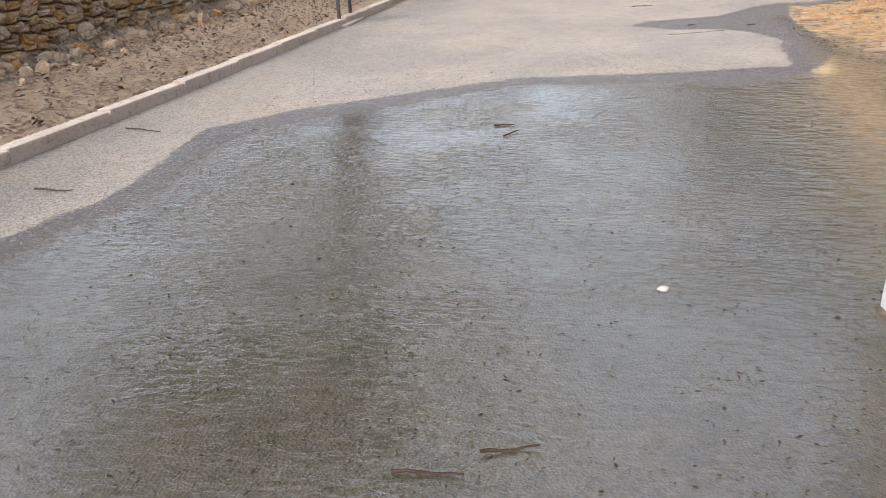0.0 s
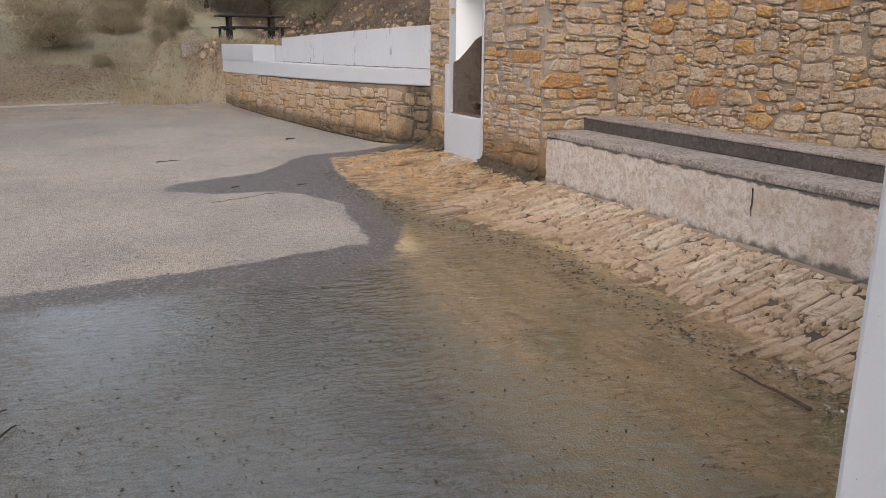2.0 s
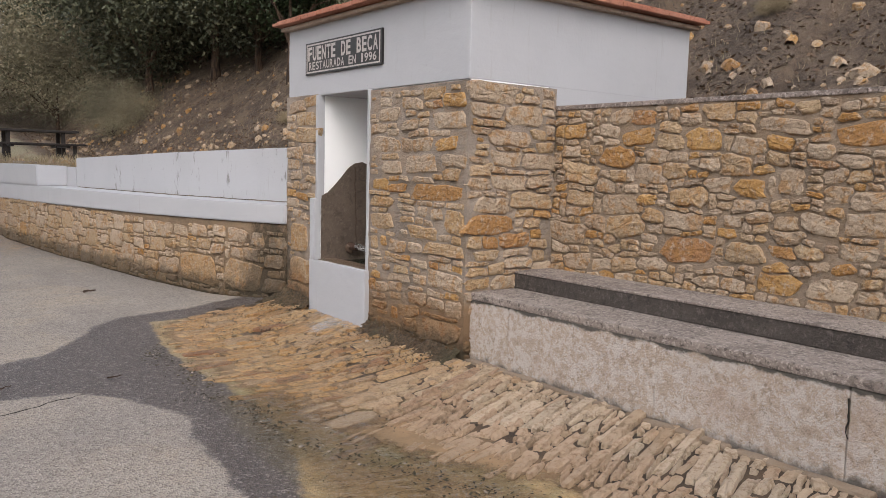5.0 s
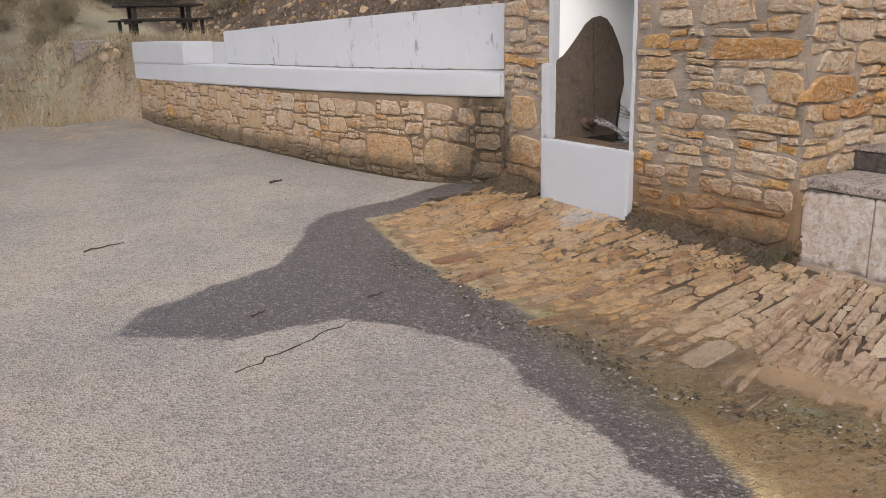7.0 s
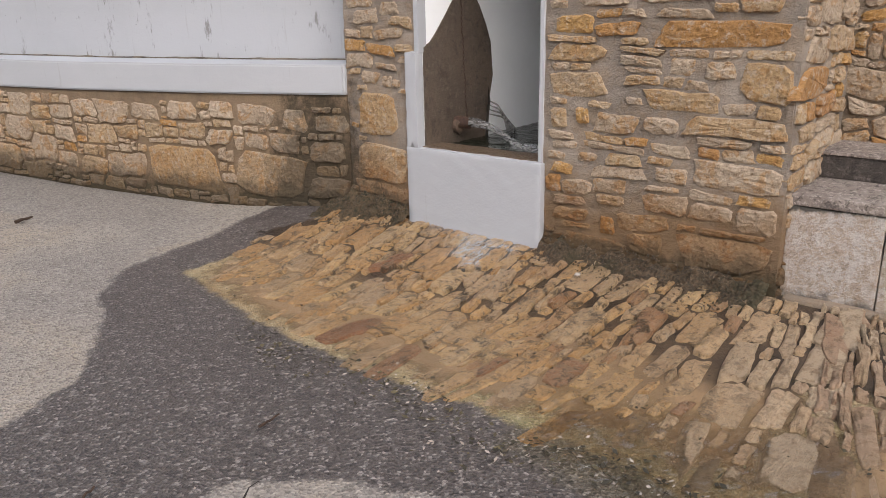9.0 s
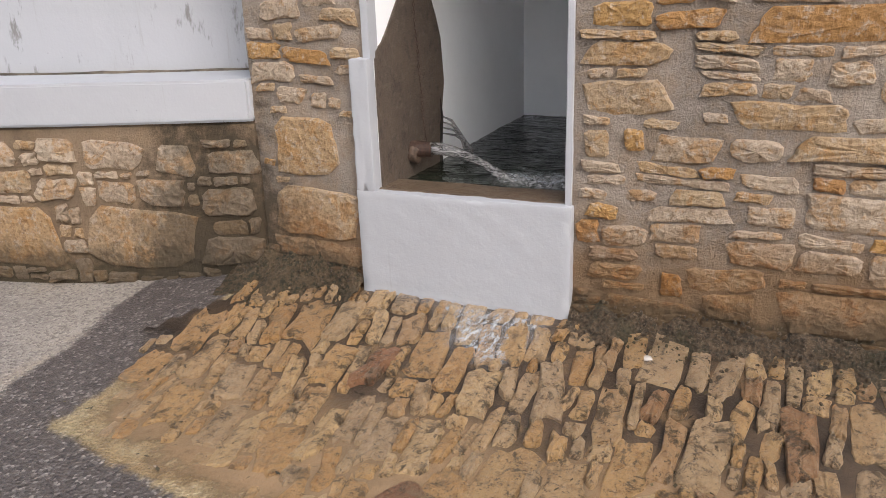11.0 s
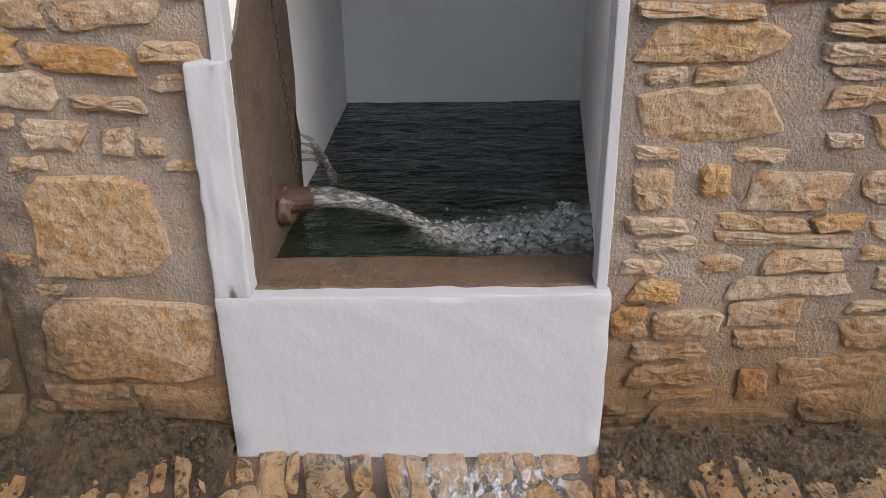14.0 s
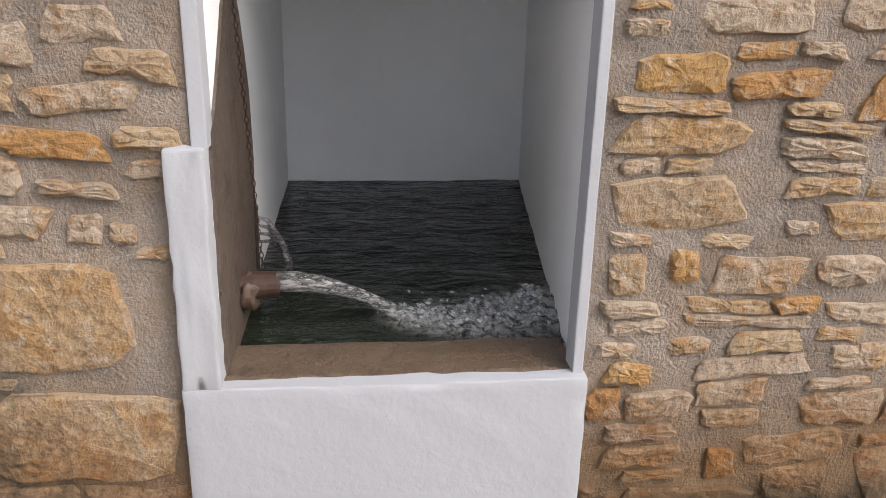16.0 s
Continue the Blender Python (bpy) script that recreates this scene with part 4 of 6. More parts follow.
pier_side = part("stone_pier_side", rough_panel((FX, 8.695, 0.12), (1, 0, 0), (0, 0, 1), 0.87, 2.16, 0.03, 0.04), MORTAR_DAMP, house)
lay(pier_side, STONE_DAMP, STONE_LOOSE, (FX + 0.01, 8.695, 0.24), (1, 0, 0), (0, 0, 1), fill(0.86, 2.03, [], COURSED, 22, 0.012, (0.08, 0.035)), 0.012, 0.02, random.Random(7))
pier_left = part("stone_pier", rough_panel((FX, 11.50, 0.12), (0, -1, 0), (0, 0, 1), 0.6, 2.18, 0.06, 0.04), MORTAR_DAMP, house, "narrow rubble masonry pier, mossy at the foot")
LEFT_MARKED = marked("o", (11.2, 1.35, 0.24, 0.07)) + marked("y", (11.23, 0.95, 0.34, 0.29), (11.2, 0.63, 0.46, 0.26))
LEFT_MARKED += marked("p", (11.14, 1.16, 0.08, 0.07), (11.06, 1.15, 0.07, 0.06), (11.29, 1.18, 0.15, 0.08), (11.12, 1.45, 0.25, 0.07), (11.09, 1.08, 0.17, 0.04), (11.15, 1.25, 0.17, 0.04), (11.3, 1.55, 0.22, 0.1), (11.1, 1.6, 0.16, 0.08))
lay(pier_left, STONE_DAMP, STONE_LOOSE, (FX, 11.50, 0.24), (0, -1, 0), (0, 0, 1), fill(0.6, 2.05, [(11.5 - y, z - 0.24, w, h, k) for y, z, w, h, k in LEFT_MARKED], COURSED, 24, 0.012, (0.1, 0.05)), 0.012, 0.014, random.Random(8), chop=0.05, rugged=0.3)
part("stone_pier_side", rough_panel((6.0, 11.50, 0.12), (-1, 0, 0), (0, 0, 1), 2.06, 2.18, 0.02, 0.05), MORTAR_DAMP, house)
apron = part("apron", roughen(box((3.888, 9.978, 0.16), (3.96, 10.958, 0.772), 0.005), 0.0035, 17, 24), WHITE, house, "whitewashed low front of the basin, chipped at its edges", True)
part("apron_upstand", roughen(box((3.890, 10.868, 0.765), (3.96, 10.956, 1.345), 0.006), 0.006, 17, 12), WHITE, house, "", True)
part("jamb", roughen(box((3.915, 9.985, 0.77), (3.99, 10.012, 2.29), 0.004), 0.002, 6, 6), WHITE, house)
part("jamb", roughen(box((3.915, 10.862, 1.34), (3.99, 10.898, 2.29), 0.004), 0.002, 6, 6), WHITE, house)
part("basin_front", box((3.95, 9.9, 0.1), (4.13, 10.9, 0.70)), SILL, house)
part("sill", roughen(box((3.935, 9.99, 0.69), (4.125, 10.88, 0.776), 0.008), 0.006, 7, 7), SILL, house, "brown stained concrete sill")

# brown bare render on the inner side of the opening
stain_top = [(3.962, 1.37), (4.03, 1.40), (4.09, 1.455), (4.18, 1.55), (4.25, 1.63), (4.32, 1.675), (4.40, 1.69), (4.47, 1.665), (4.53, 1.6), (4.60, 1.48), (4.65, 1.37), (4.675, 1.15), (4.64, 1.02), (4.60, 0.93), (4.62, 0.74)]
bm = bmesh.new()
front = [bm.verts.new((x, 10.862, z)) for x, z in [(3.962, 0.74)] + stain_top]
back = [bm.verts.new((v.co.x, 10.875, v.co.z)) for v in front]
bm.faces.new(front), bm.faces.new(back[::-1])
for k in range(len(front)):
    bm.faces.new((front[k], back[k], back[(k + 1) % len(front)], front[(k + 1) % len(front)]))
bmesh.ops.recalc_face_normals(bm, faces=bm.faces[:])
part("bare_render", bm, BROWN, house, "brown stained bare render beside the spout")
part("spout", tube([(4.27, 10.88, 0.88), (4.275, 10.83, 0.882), (4.283, 10.80, 0.882), (4.29, 10.765, 0.88)], [0.036, 0.034, 0.031, 0.031], 16, wobble=0.5), RUST, house, "short rusty pipe spout")
lime = bmesh.new()
bmesh.ops.create_icosphere(lime, subdivisions=3, radius=1.0)
for v in lime.verts:
    v.co *= 1 + 0.5 * noise.noise(v.co * 1.9) + 0.2 * noise.noise(v.co * 5.0)
    v.co = Vector((4.272 + v.co.x * 0.045, 10.845 + v.co.y * 0.035, 0.872 + v.co.z * 0.052))
part("limescale", lime, PIPE, house, "lumpy brown limescale round the spout", True)

# roof: cream moulding, then a course of clay tiles, then the low deck
roof = part("roof", prism(((FX - 0.07, 8.63), (FX - 0.07, 11.57), (6.55, 11.57), (6.55, 8.63)), 2.985, 3.0), CLAY, house, "low roof edged with red clay tiles")
part("cornice", roughen(box((FX - 0.05, 8.65, 2.925), (6.53, 11.55, 2.962), 0.012), 0.003, 4, 4), CORNICE, house, "cream rendered moulding")
tile_mesh = None


def tile(at, turn, tilt):
    global tile_mesh
    if tile_mesh is None:
        b = roughen(box((-0.145, -0.07, -0.016), (0.145, 0.07, 0.016), 0.006), 0.003, 9, 1)
        tile_mesh = bpy.data.meshes.new("tile")
        b.to_mesh(tile_mesh), b.free()
        tile_mesh.materials.append(CLAY)
    ob = new("tile", tile_mesh)
    ob.parent, ob.matrix_basis = roof, pose(*at, tilt, 0, turn)


rng = random.Random(31)
for k in range(10):
    for row, (out, z) in enumerate(((0.0, 2.985), (0.05, 3.015))):
        tile((FX - 0.05 + out, 8.80 + 0.295 * k, z + rng.uniform(-0.003, 0.003)), 90, rng.uniform(-2, 2))
        if k < 9:
            tile((4.06 + 0.295 * k, 8.645 + out, z + rng.uniform(-0.003, 0.003)), 0, rng.uniform(-2, 2))

# lettered plate
plate = thing("name_plate", "black glazed plate with white border and lettering on white wall", "sign")
SX = FX + 0.002
part("panel", box((SX - 0.008, 9.82, 2.482), (SX + 0.02, 11.12, 2.772), 0.002), BLACK, plate)
rim = bmesh.new()
for lo, hi in (((9.845, 2.745), (11.095, 2.757)), ((9.845, 2.498), (11.095, 2.510)), ((9.845, 2.511), (9.857, 2.744)), ((11.083, 2.511), (11.095, 2.744))):
    box((SX - 0.011, lo[0], lo[1]), (SX - 0.004, hi[0], hi[1]), 0, rim)
part("border", rim, LETTER, plate)


def letters(text, left_y, base_z, width, height, parent):
    """Block letters, one object each, in even cells."""
    cell = width / len(text)
    for k, char in enumerate(text):
        if char == " ":
            continue
        curve = bpy.data.curves.new("letter", "FONT")
        curve.body, curve.size, curve.offset = char, 1.0, 0.03 if height > 0.1 else 0.016
        tmp = new("letter_curve", curve)
        bpy.context.view_layer.update()
        mesh = bpy.data.meshes.new_from_object(tmp.evaluated_get(bpy.context.evaluated_depsgraph_get()))
        bpy.data.objects.remove(tmp)
        co = np.array([v.co for v in mesh.vertices])
        lo, hi = co.min(0), co.max(0)
        wide = cell * (0.42 if char in "1I" else 0.84)
        start = left_y - k * cell - (cell - wide) / 2
        for v in mesh.vertices:
            v.co = (SX - 0.0115, start - (v.co.x - lo[0]) / (hi[0] - lo[0]) * wide, base_z + (v.co.y - lo[1]) / (hi[1] - lo[1]) * height)
        mesh.update()
        mesh.materials.clear()
        mesh_object("letter", mesh, LETTER, parent)


letters("FUENTE DE BECA", 11.07, 2.607, 1.2, 0.125, plate)
letters("RESTAURADA EN 1996", 11.05, 2.523, 1.16, 0.072, plate)

# water in the basin, jet and spray
def basin_water():
    xs = np.concatenate([np.linspace(4.12, 4.62, 70), np.linspace(4.65, 6.02, 50)])
    ys = np.linspace(9.66, 10.88, 110)
    X, Y = np.meshgrid(xs, ys)
    run = smooth(Y, 10.52, 10.4) * np.exp(-((X - 4.33 - 0.03 * np.sin(Y * 9)) / (0.05 + 0.12 * smooth(Y, 10.5, 10.05))) ** 2)
    Z = np.zeros(X.shape)
    for index in np.ndindex(X.shape):
        x, y = X[index], Y[index]
        Z[index] = 0.752 + 0.008 * noise.noise((x * 8, y * 3, 0)) + 0.005 * noise.noise((x * 19, y * 8, 3)) + run[index] * (0.014 + 0.03 * noise.noise((x * 24, y * 24, 7)) + 0.016 * noise.noise((x * 60, y * 60, 9)))
    ob = raw("basin_water", np.stack([X, Y, Z], -1).reshape(-1, 3), [(r * len(xs) + c, r * len(xs) + c + 1, (r + 1) * len(xs) + c + 1, (r + 1) * len(xs) + c) for r in range(len(ys) - 1) for c in range(len(xs) - 1)], BASIN, smooth=True)
    ob.data.attributes.new("churn", "FLOAT", "POINT").data.foreach_set("value", np.clip(run.ravel() * 1.3, 0, 1).astype(np.float32))
    return tagged(ob, "dark rippling spring water filling the basin", "water")


basin_water()
jet = thing("water_jet", "clear water jet arching from the spout into the basin", "water")
path = [(4.29, 10.77, 0.888), (4.293, 10.71, 0.886), (4.297, 10.65, 0.877), (4.30, 10.59, 0.862), (4.305, 10.53, 0.838), (4.31, 10.47, 0.805), (4.315, 10.41, 0.765), (4.318, 10.38, 0.745)]
part("stream", tube(path, [0.022, 0.024, 0.025, 0.026, 0.028, 0.032, 0.038, 0.045], 18, wobble=1.1), JET, jet, smooth=True)


def froth(name, label, spots, size, seed, parent=None):
    """Small lumps of foam scattered about given spots (x, y, z, spread in x and y, count)."""
    rng = random.Random(seed)
    bm = bmesh.new()
    for x, y, z, sx, sy, count in spots:
        for _ in range(count):
            r = size * rng.uniform(0.3, 1.0)
            m = Matrix.Translation((rng.gauss(x, sx), rng.gauss(y, sy), z + abs(rng.gauss(0, r * 0.8)))) @ Matrix.Diagonal((r * rng.uniform(0.8, 2.6), r * rng.uniform(0.7, 1.5), r * rng.uniform(0.2, 0.5), 1))
            bmesh.ops.create_icosphere(bm, subdivisions=1, radius=1.0, matrix=m)
    ob = part(name, bm, FOAM, parent, label, True)
    return ob if parent else tagged(ob, label, "water", kind="stuff")


froth("spray", "white spray where the jet strikes the water", ((4.33, 10.24, 0.76, 0.04, 0.1, 90), (4.33, 10.05, 0.765, 0.05, 0.03, 60), (4.38, 10.2, 0.757, 0.08, 0.12, 60), (4.36, 10.03, 0.785, 0.035, 0.02, 50), (4.36, 10.02, 0.81, 0.025, 0.015, 30), (4.33, 10.33, 0.765, 0.03, 0.05, 50)), 0.012, 3)
SPLASH = ((3.93, 9.99), (3.93, 10.94), (3.83, 10.94), (3.78, 10.6), (3.62, 10.5), (3.42, 10.36), (3.4, 10.1), (3.66, 10.0))


def splash_material():
    n = Nodes("thin_broken_foam")
    k = n.noise(34, 7, 0.75, stretch=(0.6, 1.3, 1), distort=0.5)
    n.bump(k, 0.8, 0.02)
    near = n.span(n.attr("reach"), 0.0, 0.16)
    return n.done((0.8, 0.82, 0.85), 0.12, 1.0, Alpha=n.math("MULTIPLY", n.span(k, 0.44, 0.62, 0.06, 0.62), near), IOR=1.33)


splash = tagged(sheet("splash", SPLASH, 0.02, 0.02, splash_material(), "reach"), "thin white splashing water at the foot of the basin front", "water", kind="stuff")
leak = thing("side_leak", "thin water spurt from a crack in the basin wall", "water")
part("crack", tube([(4.62, 10.868, 1.1), (4.63, 10.864, 0.98), (4.61, 10.866, 0.86), (4.6, 10.866, 0.74)], [0.004, 0.012, 0.014, 0.016], 6), CRACK, leak)
for k in range(4):
    part("spurt", tube([(4.64, 10.87, 0.98 - 0.03 * k), (4.68 + 0.02 * k, 10.83, 0.95 - 0.03 * k), (4.71 + 0.025 * k, 10.79, 0.87 - 0.02 * k), (4.73 + 0.03 * k, 10.77, 0.76)], [0.003, 0.008, 0.01, 0.012], 6), JET, leak, smooth=True)

# chain
chain = thing("iron_chain", "thin rusty iron chain hanging down to the spout", "chain")
link_bm = bmesh.new()
ring = [Vector((0.0048 * math.cos(a), 0, 0.0105 * math.sin(a))) for a in [2 * math.pi * k / 10 for k in range(10)]]
tube_v = []
for k, p in enumerate(ring):
    d = (ring[(k + 1) % 10] - ring[k - 1]).normalized()
    a, b = Vector((0, 1, 0)), d.cross(Vector((0, 1, 0)))
    tube_v.append([link_bm.verts.new(p + (a * math.cos(w) + b * math.sin(w)) * 0.0016) for w in [2 * math.pi * q / 5 for q in range(5)]])
for k in range(10):
    for q in range(5):
        link_bm.faces.new((tube_v[k][q], tube_v[k][(q + 1) % 5], tube_v[(k + 1) % 10][(q + 1) % 5], tube_v[(k + 1) % 10][q]))
bmesh.ops.recalc_face_normals(link_bm, faces=link_bm.faces[:])
link_mesh = bpy.data.meshes.new("link")
link_bm.to_mesh(link_mesh), link_bm.free()
link_mesh.materials.append(RUST)
for k in range(42):
    ob = new("link", link_mesh)
    ob.parent = chain
    ob.matrix_basis = pose(4.31 + 0.004 * math.sin(k * 0.5), 10.845 - 0.0009 * k, 1.63 - 0.0172 * k, 0, 0, 90 * (k % 2) + 20)

def edge_strip(name, label, x0, x1, y0, y1, high, material, seed):
    """A low uneven bank of dirt or moss in the angle between the paving and a wall."""
    rows, verts, faces = round((y1 - y0) / 0.02), [], []
    for i in range(rows + 1):
        y = y0 + (y1 - y0) * i / rows
        reach = x1 - (x1 - x0) * (0.6 + 0.6 * noise.noise((y * 4, seed, 0)))
        for k in range(13):
            t = k / 12
            x = reach + (x1 - reach) * t
            verts.append((x, y, float(yard_z(x, y)) + 0.004 + high * t ** 1.6 * (0.7 + 0.7 * noise.noise((y * 9, x * 9, seed))) + 0.022 * min(1.0, 3 * t) * noise.noise((y * 30, x * 30, seed)) + 0.012 * noise.noise((y * 75, x * 75, seed))))
    for i in range(rows):
        for k in range(12):
            a = i * 13 + k
            faces.append((a, a + 1, a + 14, a + 13))
    return tagged(raw(name, verts, faces, material, smooth=True), label, "trim", kind="structure")


def dirt_material():
    n = Nodes("dark_damp_dirt")
    c = n.mix(n.span(n.noise(40, 7, 0.8), 0.4, 0.6), (0.24, 0.17, 0.1), (0.07, 0.055, 0.032))
    c = n.mix(n.span(n.noise(95, 5, 0.8), 0.54, 0.62, 0, 0.8), c, (0.4, 0.32, 0.22))
    c = n.mix(n.span(n.noise(3, 5), 0.5, 0.65, 0, 0.6), c, (0.08, 0.085, 0.035))
    n.bump(n.math("ADD", n.noise(26, 7, 0.8), n.math("MULTIPLY", n.cells(60), 0.6)), 1.0, 0.035)
    return n.done(c, 0.7)


DAMP_DIRT = dirt_material()
edge_strip("dirt_edge", "dark damp dirt gathered at the pier's foot", 3.6, 3.95, 8.72, 9.98, 0.11, DAMP_DIRT, 1)


def foot_gravel():
    """Small chips of stone lying in the dirt at the foot of the piers."""
    rng = random.Random(17)
    verts, faces = [], []
    for k in range(420):
        mesh = rng.choice(rubble_loose)
        x, y = 3.93 - abs(rng.gauss(0, 0.13)), rng.uniform(8.75, 9.95) if k % 3 else rng.uniform(10.98, 11.6)
        size = rng.uniform(0.004, 0.012)
        m = pose(x, y, float(yard_z(x, y)) + 0.018 + 0.09 * max(0.0, (x - 3.72) / 0.22) ** 1.6, rng.uniform(-30, 30), rng.uniform(-30, 30), rng.uniform(0, 360)) @ Matrix.Diagonal((size * 1.7, size, size * 0.6, 1))
        n0 = len(verts)
        verts += [m @ p.co for p in mesh.vertices]
        faces += [[n0 + i for i in p.vertices] for p in mesh.polygons]
    return tagged(raw("stone_chips", verts, faces, DAMP_DIRT), "small dirty stone chips in the dirt below the piers", "stones", kind="stuff")


foot_gravel()
edge_strip("moss_edge", "dark green-brown moss at the wall's foot", 3.52, 3.95, 10.96, 11.66, 0.15, MOSS, 2)

# ---- left wall with white seat ----
wall_left = tagged(new("wall_left"), "curved low rubble wall carrying a white rendered seat and back", "wall", kind="structure")


def along(y):
    return float(left_wall_x(y))


def ribbon(y0, y1, off0, off1, z0, z1, step=0.25):
    """A wall length that follows the curve; offsets are measured in x from the wall's face, heights may be functions."""
    count = max(1, round((y1 - y0) / step))
    bm = bmesh.new()
    rows = []
    for k in range(count + 1):
        y = y0 + (y1 - y0) * k / count
        a, b = (z0(y) if callable(z0) else z0), (z1(y) if callable(z1) else z1)
        x = along(y)
        w = 0.006 * noise.noise((y * 2, 0, 0))
        rows.append([bm.verts.new(c) for c in ((x + off0 + w, y, a), (x + off1, y, a), (x + off1, y, b), (x + off0 + w, y, b + 0.6 * w))])
    for r, s in zip(rows, rows[1:]):
        for k in range(4):
            bm.faces.new((r[k], r[(k + 1) % 4], s[(k + 1) % 4], s[k]))
    bm.faces.new(rows[0]), bm.faces.new(rows[-1][::-1])
    bmesh.ops.recalc_face_normals(bm, faces=bm.faces[:])
    bmesh.ops.bevel(bm, geom=[e for e in bm.edges if len(e.link_faces) == 2 and e.calc_face_angle(0) > 1.0], offset=0.012, segments=2, affect="EDGES")
    return bm


def seat_low(y):
    return float(np.interp(y, [11.5, 17.5, 20.4], [1.055, 0.97, 0.93]))


def seat_top(y):
    return float(np.interp(y, [11.5, 17.2, 20.4], [1.25, 1.22, 1.19]))


base = part("masonry", ribbon(11.5, 20.4, 0.0, 0.5, 0.0, seat_low), MORTAR_BROWN, wall_left, "pale rubble masonry, damp and mossy near the fountain")
part("seat", ribbon(11.5, 20.4, -0.03, 0.42, seat_low, seat_top), WHITE, wall_left, "white rendered seat band")
part("backrest", ribbon(11.5, 17.35, 0.40, 0.66, lambda y: 0.9, lambda y: float(np.interp(y, [11.5, 17.2], [1.84, 1.66]))), WHITE_RUN, wall_left, "white rendered back wall with dark runs")
part("backrest", ribbon(17.35, 20.4, 0.40, 0.66, 0.9, 1.51), WHITE, wall_left)
SEAT_DIRT = plain("grey_green_joint_dirt", (0.3, 0.27, 0.21), 0.9, 0.7, 9)
part("joint", ribbon(11.5, 17.2, 0.372, 0.405, lambda y: seat_top(y) - 0.004, lambda y: seat_top(y) + 0.010 + 0.012 * noise.noise((y * 5, 3.0, 0)), 0.1), SEAT_DIRT, wall_left, "dirty open joint behind the seat")
part("end_block", ribbon(17.8, 20.4, -0.032, 0.41, seat_top, 1.53), WHITE, wall_left)


LOW_MARKED = marked("y", (12.88, 0.48, 0.68, 0.33), (12.17, 0.47, 0.58, 0.34))
LOW_MARKED += marked("p", (13.22, 0.88, 0.27, 0.13), (12.85, 0.9, 0.29, 0.15), (12.2, 0.9, 0.3, 0.15), (12.51, 0.73, 0.25, 0.13), (11.9, 0.87, 0.19, 0.15), (11.63, 0.86, 0.26, 0.13))
LOW = ((60, 0.28, 0.44, 0.15, 0.26, 0.04), (300, 0.18, 0.32, 0.1, 0.17, 0.06), (500, 0.1, 0.2, 0.06, 0.11, 0.08))
lr = random.Random(9)
for (ax, ay), (bx, by), seed in zip(LEFT_WALL, LEFT_WALL[1:], (41, 42, 43, 44)):
    d = Vector((ax - bx, ay - by, 0))
    here = [(d.length * (by - y) / (by - ay), z - 0.24, w, h, k) for y, z, w, h, k in LOW_MARKED if ay < y < by]
    lay(base, STONE_DAMP, STONE_LOOSE, (bx, by, 0.24), d, (0, 0, 1), fill(d.length, 0.74, here, LOW, seed), 0.016, 0.02, lr, chop=0.15, shares=(0.04, 0.4))

# ---- porch ----
porch = thing("gateway", "white rendered square columns under a beam and flat roof", "gateway")
for y in (2.5, -3.4):
    part("column", roughen(box((1.075, y, 0.02), (1.42, y + 0.335, 2.6), 0.012), 0.004, 3, 10), WHITE, porch, "square white rendered column")
part("beam", roughen(box((1.075, -3.4, 2.6), (1.42, 2.835, 2.85), 0.012), 0.004, 3, 6), WHITE, porch)
part("roof", box((0.95, -4.0, 2.85), (2.7, 2.95, 3.0), 0.01), WHITE, porch)
part("footing", roughen(box((1.045, 2.45, -0.02), (1.47, 2.87, 0.118), 0.03), 0.014, 8, 4), EARTH_JOINT, porch, "damp dark footing")

# ---- kerb, bin, tree, loose wall ----
kerb = tagged(new("kerb"), "pale concrete kerb along the yard", "kerb", kind="structure")
KERB_LINE = ((-3.9, -6.0), (-3.75, 4.4), (-3.58, 6.5), (-3.31, 10.6), (-3.18, 13.0), (-2.98, 20.2), (-2.4, 20.75), (1.6, 21.6))
for (ax, ay), (bx, by) in zip(KERB_LINE, KERB_LINE[1:]):
    length = math.hypot(bx - ax, by - ay)
    count = max(1, round(length / 1.0))
    for k in range(count):
        x, y = ax + (bx - ax) * (k + 0.5) / count, ay + (by - ay) * (k + 0.5) / count
        high = 0.10 if y < 20.3 else 0.03
        b = roughen(box((-length / count / 2 + 0.006, -0.065, -0.1), (length / count / 2 - 0.006, 0.065, high), 0.018), 0.006, 7, 3)
        b.transform(pose(x, y, float(yard_z(x, y)), 0, 0, math.degrees(math.atan2(by - ay, bx - ax))))
        part("kerb_stone", b, KERB, kerb)

bin_ = thing("litter_bin", "slate-blue steel litter bin with light blue bag on two posts", "litter bin")
BX, BY, BZ = -3.33, 10.85, float(yard_z(-3.33, 10.85))
bm = bmesh.new()
rows = []
for z, r in ((0.38, 0.185), (0.40, 0.2), (0.82, 0.232), (0.84, 0.226), (0.82, 0.215), (0.42, 0.185)):
    rows.append([bm.verts.new((r * math.cos(2 * math.pi * k / 28), r * math.sin(2 * math.pi * k / 28), z)) for k in range(28)])
for a, b in zip(rows, rows[1:]):
    for k in range(28):
        bm.faces.new((a[k], a[(k + 1) % 28], b[(k + 1) % 28], b[k]))
bm.faces.new(rows[0][::-1]), bm.faces.new(rows[-1])
bm.transform(pose(BX, BY, BZ))
part("drum", bm, BINBLUE, bin_, smooth=True)
bm = bmesh.new()
rows = []
